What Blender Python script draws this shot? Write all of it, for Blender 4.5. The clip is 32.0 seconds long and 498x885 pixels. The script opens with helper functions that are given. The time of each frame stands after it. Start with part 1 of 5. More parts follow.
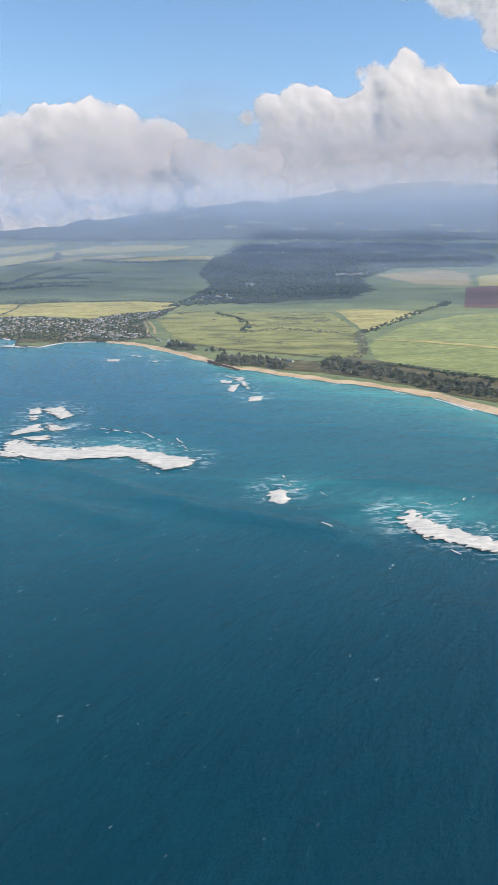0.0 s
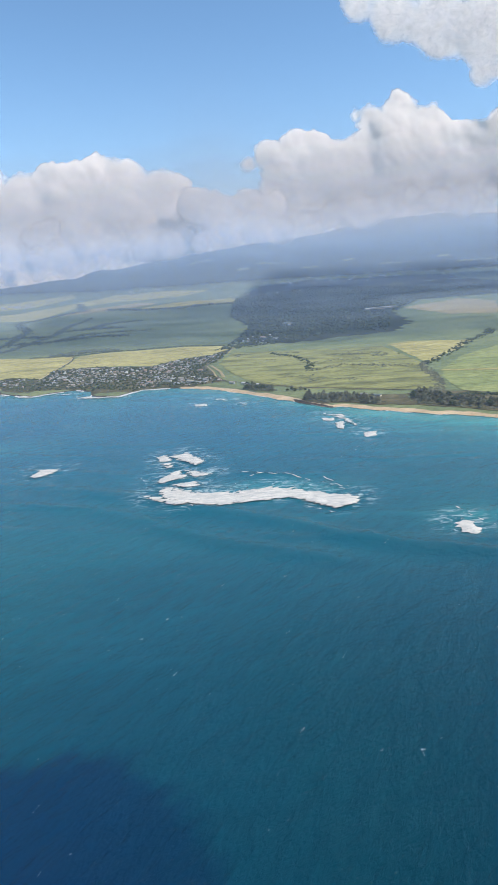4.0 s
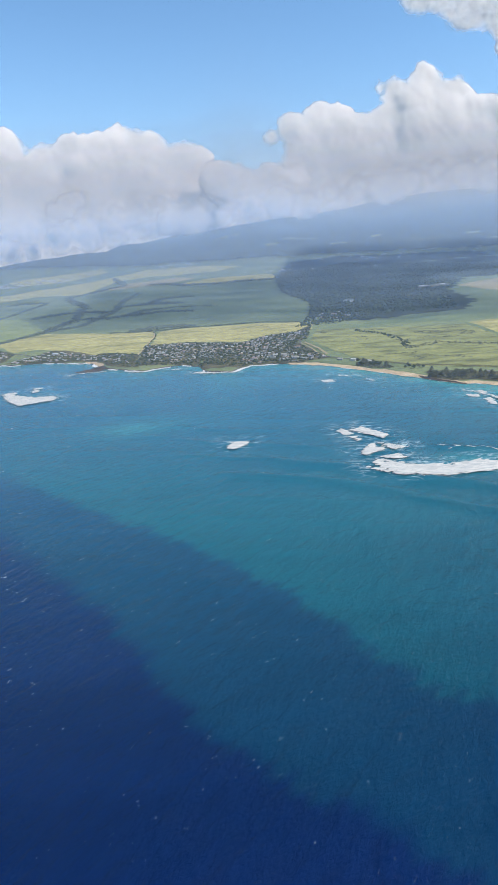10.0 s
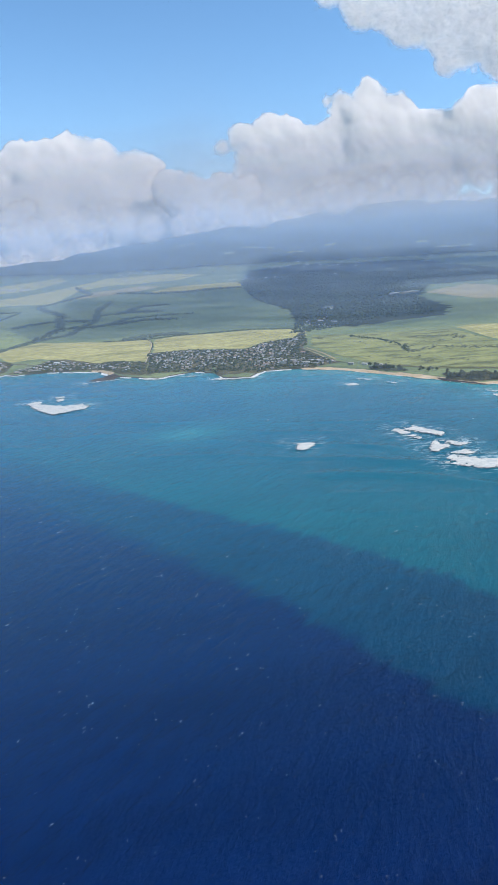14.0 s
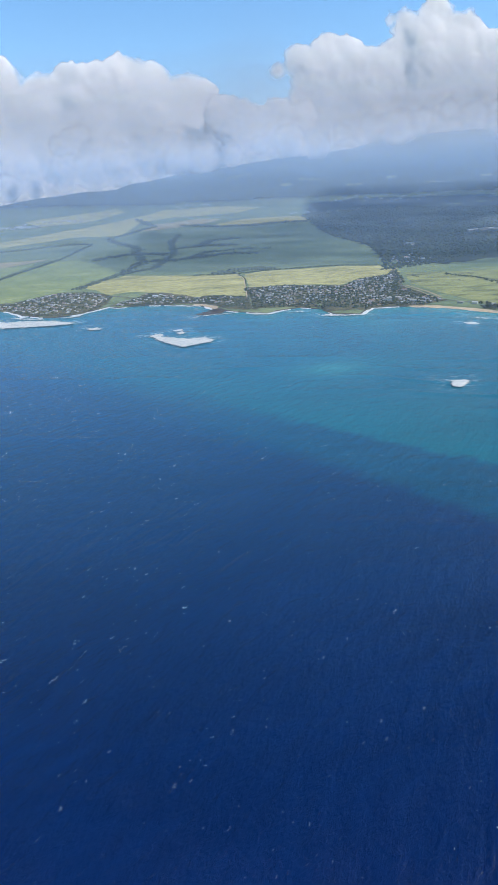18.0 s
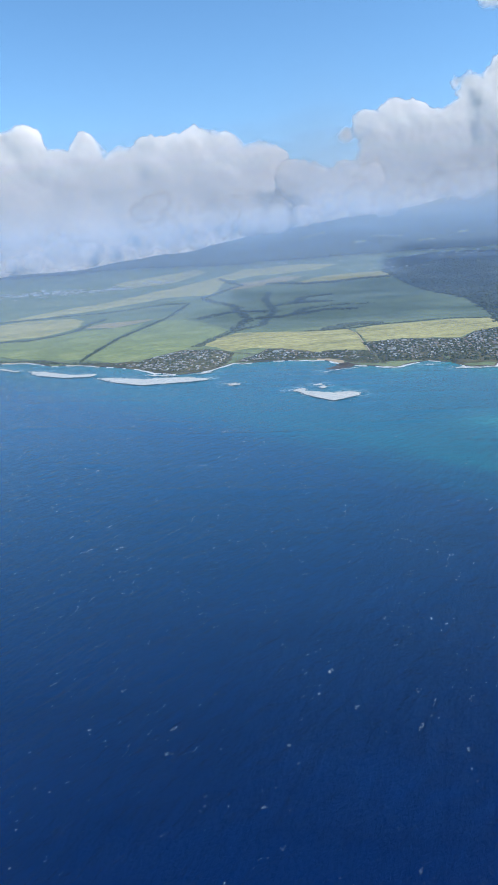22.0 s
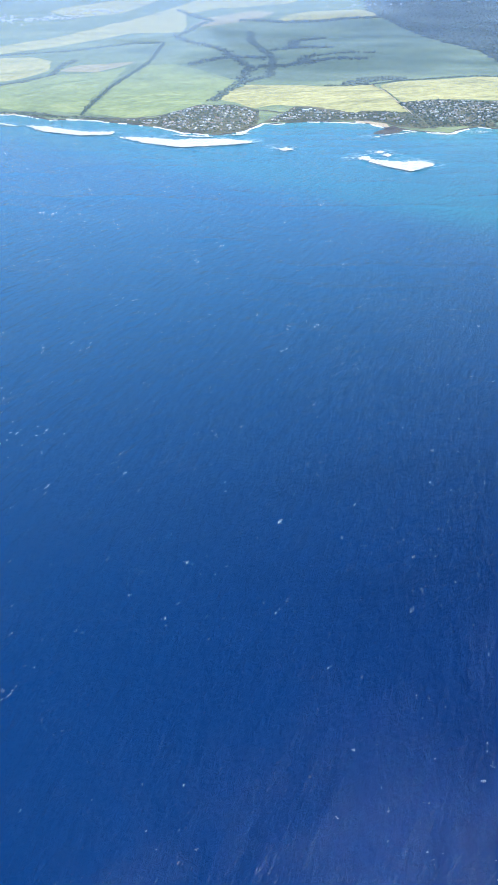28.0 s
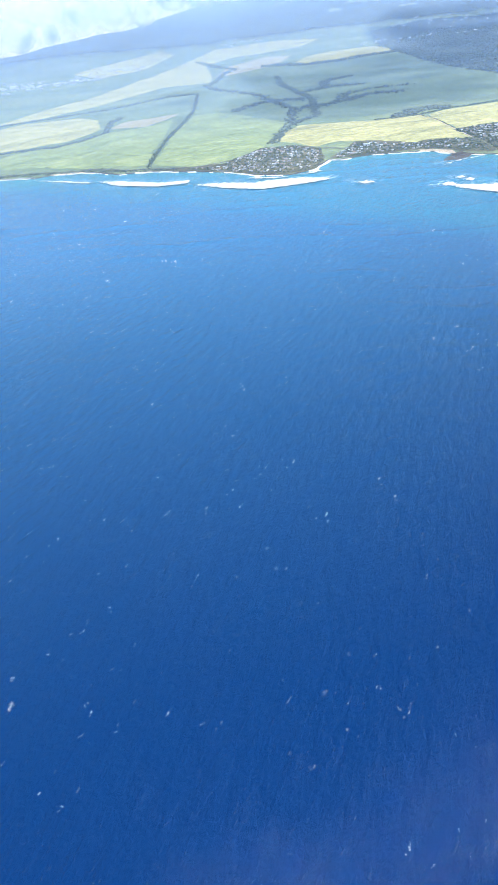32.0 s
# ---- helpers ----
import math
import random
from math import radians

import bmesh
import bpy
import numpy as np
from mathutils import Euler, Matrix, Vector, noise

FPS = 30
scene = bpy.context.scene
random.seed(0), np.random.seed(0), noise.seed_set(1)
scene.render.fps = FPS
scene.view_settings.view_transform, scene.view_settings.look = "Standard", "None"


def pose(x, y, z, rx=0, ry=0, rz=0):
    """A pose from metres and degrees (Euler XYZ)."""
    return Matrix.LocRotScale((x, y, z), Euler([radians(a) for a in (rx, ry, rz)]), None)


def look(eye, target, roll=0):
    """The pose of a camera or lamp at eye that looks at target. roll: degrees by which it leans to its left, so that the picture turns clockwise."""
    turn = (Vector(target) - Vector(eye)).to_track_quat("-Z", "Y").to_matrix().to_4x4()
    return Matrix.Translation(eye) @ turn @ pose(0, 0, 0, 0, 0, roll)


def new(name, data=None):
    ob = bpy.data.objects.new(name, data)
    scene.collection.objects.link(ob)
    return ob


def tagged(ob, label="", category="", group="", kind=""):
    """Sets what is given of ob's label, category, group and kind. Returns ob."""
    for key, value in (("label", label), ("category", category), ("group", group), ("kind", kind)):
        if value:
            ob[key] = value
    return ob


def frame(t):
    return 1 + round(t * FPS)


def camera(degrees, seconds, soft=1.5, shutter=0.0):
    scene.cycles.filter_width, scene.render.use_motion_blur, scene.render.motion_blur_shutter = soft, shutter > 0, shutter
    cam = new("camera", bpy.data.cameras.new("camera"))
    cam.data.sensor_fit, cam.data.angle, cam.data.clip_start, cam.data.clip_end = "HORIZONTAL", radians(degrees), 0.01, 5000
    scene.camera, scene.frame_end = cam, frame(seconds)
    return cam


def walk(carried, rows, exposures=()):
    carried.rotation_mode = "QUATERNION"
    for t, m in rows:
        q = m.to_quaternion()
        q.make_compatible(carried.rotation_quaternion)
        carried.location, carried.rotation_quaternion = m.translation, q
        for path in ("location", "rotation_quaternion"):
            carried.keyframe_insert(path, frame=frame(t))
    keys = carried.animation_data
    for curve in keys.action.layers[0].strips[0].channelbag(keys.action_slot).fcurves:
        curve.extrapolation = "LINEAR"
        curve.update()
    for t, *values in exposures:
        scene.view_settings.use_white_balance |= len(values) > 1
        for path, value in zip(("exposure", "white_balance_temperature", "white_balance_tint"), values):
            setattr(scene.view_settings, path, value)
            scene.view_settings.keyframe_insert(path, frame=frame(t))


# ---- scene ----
cam = camera(41.88, 32.0)
SKY_STRENGTH, SUN_STRENGTH = 0.13, 3.4
# colours of the painted haze sheets, low and high
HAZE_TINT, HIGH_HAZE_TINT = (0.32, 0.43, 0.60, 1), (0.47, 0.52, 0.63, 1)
EXPOSURES = [(0, 0.6, 7250, 10), (3, 0.6, 7000, 9), (9, 0.6, 6700, 7), (19, 0.54, 6150, 5), (24.5, 0.52, 6050, 4), (26.5, 0.6, 6050, 4), (28.0, 1.34, 6150, 4), (29.0, 1.58, 6250, 5), (31.5, 1.56, 6250, 5), (32.0, 1.48, 6250, 5)]
PATH = [
    (0, (0.6, 1.6, 148.6), (25.7, 382.6, 29.6), -0.16),
    (0.5, (-13.7, 1.5, 149.4), (17.3, 383.3, 34.3), -1.48),
    (1, (-28.0, 1.4, 150.3), (11.1, 383.9, 40.0), -1.10),
    (1.5, (-42.3, 1.3, 151.2), (-2.3, 385.2, 46.2), -0.99),
    (2, (-56.5, 1.2, 152.2), (-16.2, 386.4, 52.4), -1.70),
    (2.5, (-70.7, 1.0, 153.2), (-31.3, 386.2, 52.9), -0.71),
    (3, (-84.9, 0.7, 154.3), (-50.0, 385.2, 49.6), -0.62),
    (3.5, (-99.1, 0.3, 155.4), (-77.3, 386.6, 53.9), -3.20),
    (5.5, (-155.8, -4.8, 159.1), (-122.8, 383.5, 69.1), -3.54),
    (6, (-170.6, -5.6, 160.5), (-137.1, 380.9, 63.0), -2.83),
    (6.5, (-185.4, -6.4, 161.9), (-151.9, 380.1, 64.2), -2.84),
    (7, (-200.3, -7.2, 163.2), (-170.0, 380.5, 69.4), -3.25),
    (7.5, (-215.1, -8.1, 164.5), (-184.5, 379.0, 68.6), -3.05),
    (8, (-230.0, -9.0, 165.8), (-199.9, 377.4, 67.1), -2.94),
    (8.5, (-244.9, -10.0, 167.1), (-215.3, 374.9, 62.1), -2.64),
    (9, (-259.9, -10.9, 168.2), (-231.9, 372.7, 58.1), -2.52),
    (9.5, (-275.0, -11.7, 169.4), (-248.5, 371.7, 58.4), -2.50),
    (10, (-290.1, -12.5, 170.4), (-263.6, 370.8, 59.3), -3.13),
    (10.5, (-305.3, -13.3, 171.2), (-269.0, 368.6, 57.9), -2.13),
    (11, (-320.5, -14.1, 172.0), (-279.6, 368.0, 61.0), -2.50),
    (11.5, (-335.7, -14.9, 172.8), (-294.3, 368.3, 65.9), -2.33),
    (12, (-350.8, -15.6, 173.6), (-307.8, 368.5, 70.4), -1.85),
    (12.5, (-366.0, -16.2, 174.3), (-321.8, 367.1, 68.8), -1.27),
    (13, (-381.3, -16.7, 175.0), (-329.7, 365.6, 69.1), -4.68),
    (13.5, (-396.6, -17.1, 175.7), (-323.3, 360.9, 67.2), -3.45),
    (14, (-411.9, -17.3, 176.5), (-349.2, 362.6, 68.2), -3.15),
    (14.5, (-427.4, -17.4, 177.3), (-376.6, 362.8, 63.9), -2.02),
    (15, (-442.9, -17.4, 178.1), (-396.3, 361.2, 57.6), -1.95),
    (15.5, (-458.5, -17.3, 178.9), (-416.2, 351.9, 30.9), -1.29),
    (17.5, (-520.7, -16.7, 181.5), (-478.7, 353.2, 35.4), -1.94),
    (18, (-536.7, -16.6, 182.6), (-494.7, 354.5, 39.5), -2.54),
    (18.5, (-552.7, -16.6, 183.7), (-511.9, 357.4, 47.8), -3.65),
    (19, (-568.8, -16.5, 185.0), (-540.6, 363.6, 63.5), -4.47),
    (19.5, (-585.0, -16.5, 186.3), (-562.9, 365.1, 68.6), -5.57),
    (20, (-601.3, -16.6, 187.6), (-583.7, 366.5, 73.8), -4.68),
    (20.5, (-617.6, -16.7, 189.0), (-600.8, 367.4, 78.9), -4.07),
    (21, (-633.8, -16.9, 190.5), (-617.3, 367.5, 81.1), -4.02),
    (21.5, (-650.1, -17.1, 192.1), (-635.0, 366.7, 80.1), -4.55),
    (22, (-666.4, -17.1, 193.7), (-653.6, 367.0, 82.7), -4.19),
    (22.5, (-682.7, -17.1, 195.4), (-670.2, 365.9, 80.8), -4.06),
    (23, (-699.1, -17.0, 197.2), (-686.0, 365.5, 80.8), -5.57),
    (23.5, (-715.4, -16.8, 198.9), (-699.4, 362.6, 73.3), -4.57),
    (24, (-731.8, -16.7, 200.6), (-713.8, 361.0, 70.1), -4.46),
    (24.5, (-748.2, -16.6, 202.2), (-729.8, 360.2, 69.2), -4.30),
    (26.5, (-813.9, -15.7, 207.4), (-793.0, 354.4, 57.1), -3.94),
    (27, (-830.7, -15.2, 208.9), (-792.8, 340.2, 29.2), -3.41),
    (27.5, (-847.6, -14.5, 210.5), (-807.1, 326.1, 4.6), -3.13),
    (28, (-864.5, -13.6, 212.0), (-816.8, 306.8, -22.6), -1.55),
    (28.5, (-881.3, -12.6, 213.6), (-833.3, 300.5, -30.7), -2.08),
    (29, (-898.2, -11.5, 215.0), (-848.4, 298.8, -32.5), -3.55),
    (29.5, (-914.9, -10.2, 216.4), (-856.1, 291.7, -39.4), -0.87),
    (30, (-931.7, -8.7, 217.7), (-867.1, 291.1, -39.1), -0.90),
    (30.5, (-948.4, -7.0, 219.1), (-883.7, 295.2, -34.9), -1.67),
    (31, (-965.2, -5.2, 220.4), (-900.6, 297.5, -33.0), -2.56),
    (31.5, (-981.9, -3.4, 221.8), (-932.3, 306.4, -26.4), -3.59),
    (32, (-998.6, -1.6, 223.2), (-956.3, 331.5, 5.8), -6.73),
]
walk(cam, [(t, look(eye, target, roll)) for t, eye, target, roll in PATH], EXPOSURES)

# ---- light ----
SUN_AZ, SUN_EL = 108.0, 44.0                      # degrees clockwise from +y, and above the horizon
TO_SUN = Vector((math.sin(radians(SUN_AZ)) * math.cos(radians(SUN_EL)), math.cos(radians(SUN_AZ)) * math.cos(radians(SUN_EL)), math.sin(radians(SUN_EL))))
world = bpy.data.worlds.new("sky")
scene.world = world
world.use_nodes = True
wn, wl = world.node_tree.nodes, world.node_tree.links
sky = wn.new("ShaderNodeTexSky")
sky.sky_type, sky.sun_disc = "NISHITA", False
sky.sun_elevation, sky.sun_rotation = radians(SUN_EL), radians(SUN_AZ)
sky.altitude = 1800
sky.air_density, sky.dust_density, sky.ozone_density = 1.0, 0.05, 2.0
clear = wn.new("ShaderNodeMix")
clear.data_type, clear.blend_type = "RGBA", "MULTIPLY"
clear.inputs["Factor"].default_value = 1.0
clear.inputs["B"].default_value = (0.80, 0.985, 1.07, 1)   # very clean sea air
wl.new(sky.outputs[0], clear.inputs["A"])
wl.new(clear.outputs["Result"], wn["Background"].inputs[0])
wn["Background"].inputs[1].default_value = SKY_STRENGTH
sun = new("sun", bpy.data.lights.new("sun", "SUN"))
sun.data.energy, sun.data.angle, sun.data.color = SUN_STRENGTH, radians(0.5), (1.0, 0.95, 0.87)
sun.matrix_world = look(TO_SUN * 3000, (0, 0, 0))

# ---- materials ----


def bare(name):
    m = bpy.data.materials.new(name)
    m.use_nodes = True
    m.node_tree.nodes.clear()
    return m, m.node_tree.nodes, m.node_tree.links


def node(nodes, kind, **values):
    n = nodes.new(kind)
    for key, v in values.items():
        n.inputs[key.replace("_", " ")].default_value = v
    return n


def mapped(nodes, links, scale, turn=0.0):
    co = nodes.new("ShaderNodeTexCoord")
    mp = nodes.new("ShaderNodeMapping")
    mp.inputs["Scale"].default_value = scale
    mp.inputs["Rotation"].default_value = (0, 0, radians(turn))
    links.new(co.outputs["Object"], mp.inputs["Vector"])
    return mp.outputs[0]


def aligned(nodes, links, scale, turn):
    """Places turned so that x runs along a heading, then scaled."""
    co = nodes.new("ShaderNodeTexCoord")
    mp = nodes.new("ShaderNodeMapping")
    mp.vector_type = "TEXTURE"
    mp.inputs["Scale"].default_value = tuple(1 / v for v in scale)
    mp.inputs["Rotation"].default_value = (0, 0, radians(turn))
    links.new(co.outputs["Object"], mp.inputs["Vector"])
    return mp.outputs[0]


def ramp(nodes, links, fac, stops):
    r = nodes.new("ShaderNodeValToRGB")
    els = r.color_ramp.elements
    while len(els) < len(stops):
        els.new(0.5)
    for e, (at, col) in zip(els, stops):
        e.position, e.color = at, (*col, 1)
    links.new(fac, r.inputs[0])
    return r.outputs[0]


def mixed(nodes, links, fac, a, b, blend="MIX"):
    m = nodes.new("ShaderNodeMix")
    m.data_type, m.blend_type = "RGBA", blend
    for value, socket in ((fac, m.inputs["Factor"]), (a, m.inputs["A"]), (b, m.inputs["B"])):
        if hasattr(value, "is_output"):
            links.new(value, socket)
        else:
            socket.default_value = value if isinstance(value, float) else (*value, 1)
    return m.outputs["Result"]


def noisy(nodes, links, vec, scale, detail=5.0, rough=0.6, warp=0.0):
    n = node(nodes, "ShaderNodeTexNoise", Scale=scale, Detail=detail, Roughness=rough, Distortion=warp)
    links.new(vec, n.inputs["Vector"])
    return n.outputs["Fac"]


def earth(name, dark, mid, light, big=(0.004, 0.009, 0.01), fine=0.09, turn=0.0, rough=0.9, bump=0.6, relief=1.2, grain_depth=0.35):
    """Ground cover: a patchy tone over tens of metres, a grain over metres and a rough relief."""
    m, n, l = bare(name)
    bs = node(n, "ShaderNodeBsdfPrincipled", Roughness=rough)
    bs.inputs["Specular IOR Level"].default_value = 0.15
    out = n.new("ShaderNodeOutputMaterial")
    patch = noisy(n, l, mapped(n, l, big, turn), 1.0, 6.0, 0.62, 0.6)
    grain = noisy(n, l, mapped(n, l, (fine, fine * 1.6, fine), turn), 1.0, 6.0, 0.7)
    col = ramp(n, l, patch, [(0.3, dark), (0.5, mid), (0.7, light)])
    tone = ramp(n, l, grain, [(0.3, (1 - grain_depth,) * 3), (0.7, (1 + 0.7 * grain_depth,) * 3)])
    l.new(mixed(n, l, 1.0, col, tone, "MULTIPLY"), bs.inputs["Base Color"])
    bp = node(n, "ShaderNodeBump", Strength=bump, Distance=relief)
    l.new(grain, bp.inputs["Height"])
    l.new(bp.outputs[0], bs.inputs["Normal"])
    l.new(bs.outputs[0], out.inputs[0])
    return m


def leafy(name, dark, light):
    m, n, l = bare(name)
    bs = node(n, "ShaderNodeBsdfPrincipled", Roughness=0.75)
    bs.inputs["Specular IOR Level"].default_value = 0.2
    out = n.new("ShaderNodeOutputMaterial")
    geo = n.new("ShaderNodeNewGeometry")
    info = n.new("ShaderNodeObjectInfo")
    add = n.new("ShaderNodeMath")
    add.operation = "MULTIPLY_ADD"
    add.inputs[1].default_value, add.inputs[2].default_value = 0.6, 0.0
    l.new(geo.outputs["Random Per Island"], add.inputs[0])
    add2 = n.new("ShaderNodeMath")
    add2.operation = "MULTIPLY_ADD"
    add2.inputs[1].default_value = 0.4
    l.new(info.outputs["Random"], add2.inputs[0])
    l.new(add.outputs[0], add2.inputs[2])
    col = ramp(n, l, add2.outputs[0], [(0.0, dark), (1.0, light)])
    l.new(col, bs.inputs["Base Color"])
    l.new(bs.outputs[0], out.inputs[0])
    return m


def painted(name, stops, rough=0.6):
    """A paint whose tone is drawn house by house, with a little weathering."""
    m, n, l = bare(name)
    bs = node(n, "ShaderNodeBsdfPrincipled", Roughness=rough)
    out = n.new("ShaderNodeOutputMaterial")
    info = n.new("ShaderNodeObjectInfo")
    r = n.new("ShaderNodeValToRGB")
    r.color_ramp.interpolation = "CONSTANT"
    els = r.color_ramp.elements
    while len(els) < len(stops):
        els.new(0.5)
    for e, (at, col) in zip(els, stops):
        e.position, e.color = at, (*col, 1)
    l.new(info.outputs["Random"], r.inputs[0])
    worn = noisy(n, l, mapped(n, l, (0.8, 0.8, 0.8)), 1.0, 4.0)
    tone = ramp(n, l, worn, [(0.3, (0.75, 0.75, 0.75)), (0.7, (1.05, 1.05, 1.05))])
    l.new(mixed(n, l, 1.0, r.outputs[0], tone, "MULTIPLY"), bs.inputs["Base Color"])
    l.new(bs.outputs[0], out.inputs[0])
    return m


def sea_material():
    m, n, l = bare("sea_water")
    bs = node(n, "ShaderNodeBsdfPrincipled", Roughness=0.10, IOR=1.33)
    bs.inputs["Specular IOR Level"].default_value = 0.42
    out = n.new("ShaderNodeOutputMaterial")
    at = n.new("ShaderNodeAttribute")
    at.attribute_name = "bottom_and_haze"                  # red: bright sand, green: reef flat, blue: drifting foam, alpha: painted distance haze
    sep = n.new("ShaderNodeSeparateColor")
    l.new(at.outputs["Color"], sep.inputs[0])
    drift = noisy(n, l, mapped(n, l, (0.006, 0.02, 1), 25), 1.0, 6.0, 0.6, 0.8)
    deep = ramp(n, l, drift, [(0.3, (0.0005, 0.0082, 0.048)), (0.7, (0.0010, 0.0135, 0.072))])
    water = n.new("ShaderNodeAttribute")
    water.attribute_name = "water"                # red: murky green bay, green: lighter blue far west
    kinds = n.new("ShaderNodeSeparateColor")
    l.new(water.outputs["Color"], kinds.inputs[0])
    deep = mixed(n, l, kinds.outputs[1], deep, (0.0026, 0.0225, 0.090))
    deep = mixed(n, l, kinds.outputs[0], deep, (0.0006, 0.022, 0.042))
    reef = ramp(n, l, drift, [(0.3, (0.0024, 0.080, 0.098)), (0.7, (0.0048, 0.116, 0.138))])
    sand = ramp(n, l, drift, [(0.3, (0.020, 0.22, 0.25)), (0.7, (0.070, 0.36, 0.37))])
    # haze over the far sea, painted into the water colour
    deep = mixed(n, l, at.outputs["Alpha"], deep, (0.010, 0.110, 0.265))
    reef = mixed(n, l, at.outputs["Alpha"], reef, (0.012, 0.148, 0.262))
    col = mixed(n, l, sep.outputs[1], deep, reef)
    col = mixed(n, l, sep.outputs[0], col, sand)
    # torn streaks of thin foam, where the surf has passed
    lace = noisy(n, l, mapped(n, l, (0.05, 0.16, 1), 20), 1.0, 8.0, 0.72, 1.4)
    cut = ramp(n, l, lace, [(0.52, (0, 0, 0)), (0.62, (1, 1, 1))])
    mul = n.new("ShaderNodeMath")
    mul.operation = "MULTIPLY"
    l.new(cut, mul.inputs[0])
    l.new(sep.outputs[2], mul.inputs[1])
    col = mixed(n, l, mul.outputs[0], col, (0.55, 0.68, 0.70))
    l.new(col, bs.inputs["Base Color"])
    # wind chop over a longer swell
    chop = noisy(n, l, aligned(n, l, (0.40, 0.66, 1), 52), 1.0, 6.0, 0.66, 0.4)
    wavy = noisy(n, l, aligned(n, l, (0.075, 0.17, 1), 50), 1.0, 3.0, 0.5, 0.3)
    b1 = node(n, "ShaderNodeBump", Strength=0.70, Distance=0.68)
    b2 = node(n, "ShaderNodeBump", Strength=0.6, Distance=1.7)
    l.new(chop, b1.inputs["Height"])
    l.new(wavy, b2.inputs["Height"])
    l.new(b2.outputs[0], b1.inputs["Normal"])
    l.new(b1.outputs[0], bs.inputs["Normal"])
    l.new(bs.outputs[0], out.inputs[0])
    return m


def cloud_material():
    """Vapour through which the light wanders, thin where its cover is low."""
    m, n, l = bare("cloud_vapour")
    out = n.new("ShaderNodeOutputMaterial")
    ss = node(n, "ShaderNodeSubsurfaceScattering", Color=(0.92, 0.82, 0.775, 1), Scale=260.0)
    ss.falloff = "BURLEY"
    ss.inputs["Radius"].default_value = (1.0, 1.0, 1.0)
    di = node(n, "ShaderNodeBsdfDiffuse", Color=(0.92, 0.82, 0.775, 1), Roughness=1.0)
    mx = n.new("ShaderNodeMixShader")
    mx.inputs[0].default_value = 0.6
    puff = noisy(n, l, mapped(n, l, (0.011, 0.011, 0.013)), 1.0, 7.0, 0.55, 0.3)
    bp = node(n, "ShaderNodeBump", Strength=0.07, Distance=14.0)
    l.new(puff, bp.inputs["Height"])
    even = n.new("ShaderNodeVectorMath")
    even.operation = "MULTIPLY_ADD"
    even.inputs[1].default_value, even.inputs[2].default_value = (0.78, 0.78, 0.78), (0.12, -0.12, 0.18)
    unit = n.new("ShaderNodeVectorMath")
    unit.operation = "NORMALIZE"
    l.new(bp.outputs[0], even.inputs[0])
    l.new(even.outputs[0], unit.inputs[0])
    l.new(unit.outputs[0], di.inputs["Normal"])
    l.new(unit.outputs[0], ss.inputs["Normal"])
    l.new(ss.outputs[0], mx.inputs[1])
    l.new(di.outputs[0], mx.inputs[2])
    at = n.new("ShaderNodeAttribute")
    at.attribute_name = "cover"
    cl = n.new("ShaderNodeBsdfTransparent")
    body = n.new("ShaderNodeMixShader")
    # wisps: the noise eats most into the half-thin rim
    wisp = noisy(n, l, mapped(n, l, (0.012, 0.012, 0.02)), 1.0, 8.0, 0.7, 0.8)
    tear = n.new("ShaderNodeMapRange")
    tear.interpolation_type = "SMOOTHSTEP"
    span = n.new("ShaderNodeMath")
    span.operation = "MULTIPLY_ADD"
    span.inputs[1].default_value, span.inputs[2].default_value = -0.9, 0.62
    l.new(wisp, span.inputs[0])
    l.new(span.outputs[0], tear.inputs["From Min"])
    tear.inputs["From Max"].default_value = 0.95
    l.new(at.outputs["Fac"], tear.inputs["Value"])
    l.new(tear.outputs[0], body.inputs[0])
    l.new(cl.outputs[0], body.inputs[1])
    l.new(mx.outputs[0], body.inputs[2])
    l.new(body.outputs[0], out.inputs[0])
    return m


def painted_haze_material():
    """Haze painted on sheets: a lit tint by the veil value, the rest let through."""
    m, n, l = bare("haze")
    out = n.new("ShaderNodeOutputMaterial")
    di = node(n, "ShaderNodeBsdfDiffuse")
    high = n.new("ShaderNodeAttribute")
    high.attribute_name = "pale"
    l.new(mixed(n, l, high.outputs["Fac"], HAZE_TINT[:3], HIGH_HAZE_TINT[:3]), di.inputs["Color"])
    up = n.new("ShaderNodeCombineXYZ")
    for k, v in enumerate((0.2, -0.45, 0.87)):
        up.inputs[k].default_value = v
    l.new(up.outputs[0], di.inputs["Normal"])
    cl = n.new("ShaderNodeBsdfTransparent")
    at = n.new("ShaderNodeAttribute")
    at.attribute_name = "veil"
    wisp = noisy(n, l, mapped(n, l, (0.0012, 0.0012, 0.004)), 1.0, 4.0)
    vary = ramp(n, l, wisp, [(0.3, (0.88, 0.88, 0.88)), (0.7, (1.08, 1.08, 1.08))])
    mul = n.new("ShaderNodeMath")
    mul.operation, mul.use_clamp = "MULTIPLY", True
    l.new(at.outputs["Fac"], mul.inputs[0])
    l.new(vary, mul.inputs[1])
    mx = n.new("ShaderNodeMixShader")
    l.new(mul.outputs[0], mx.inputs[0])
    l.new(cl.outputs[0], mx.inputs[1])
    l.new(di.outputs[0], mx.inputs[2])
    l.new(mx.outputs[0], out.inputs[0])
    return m


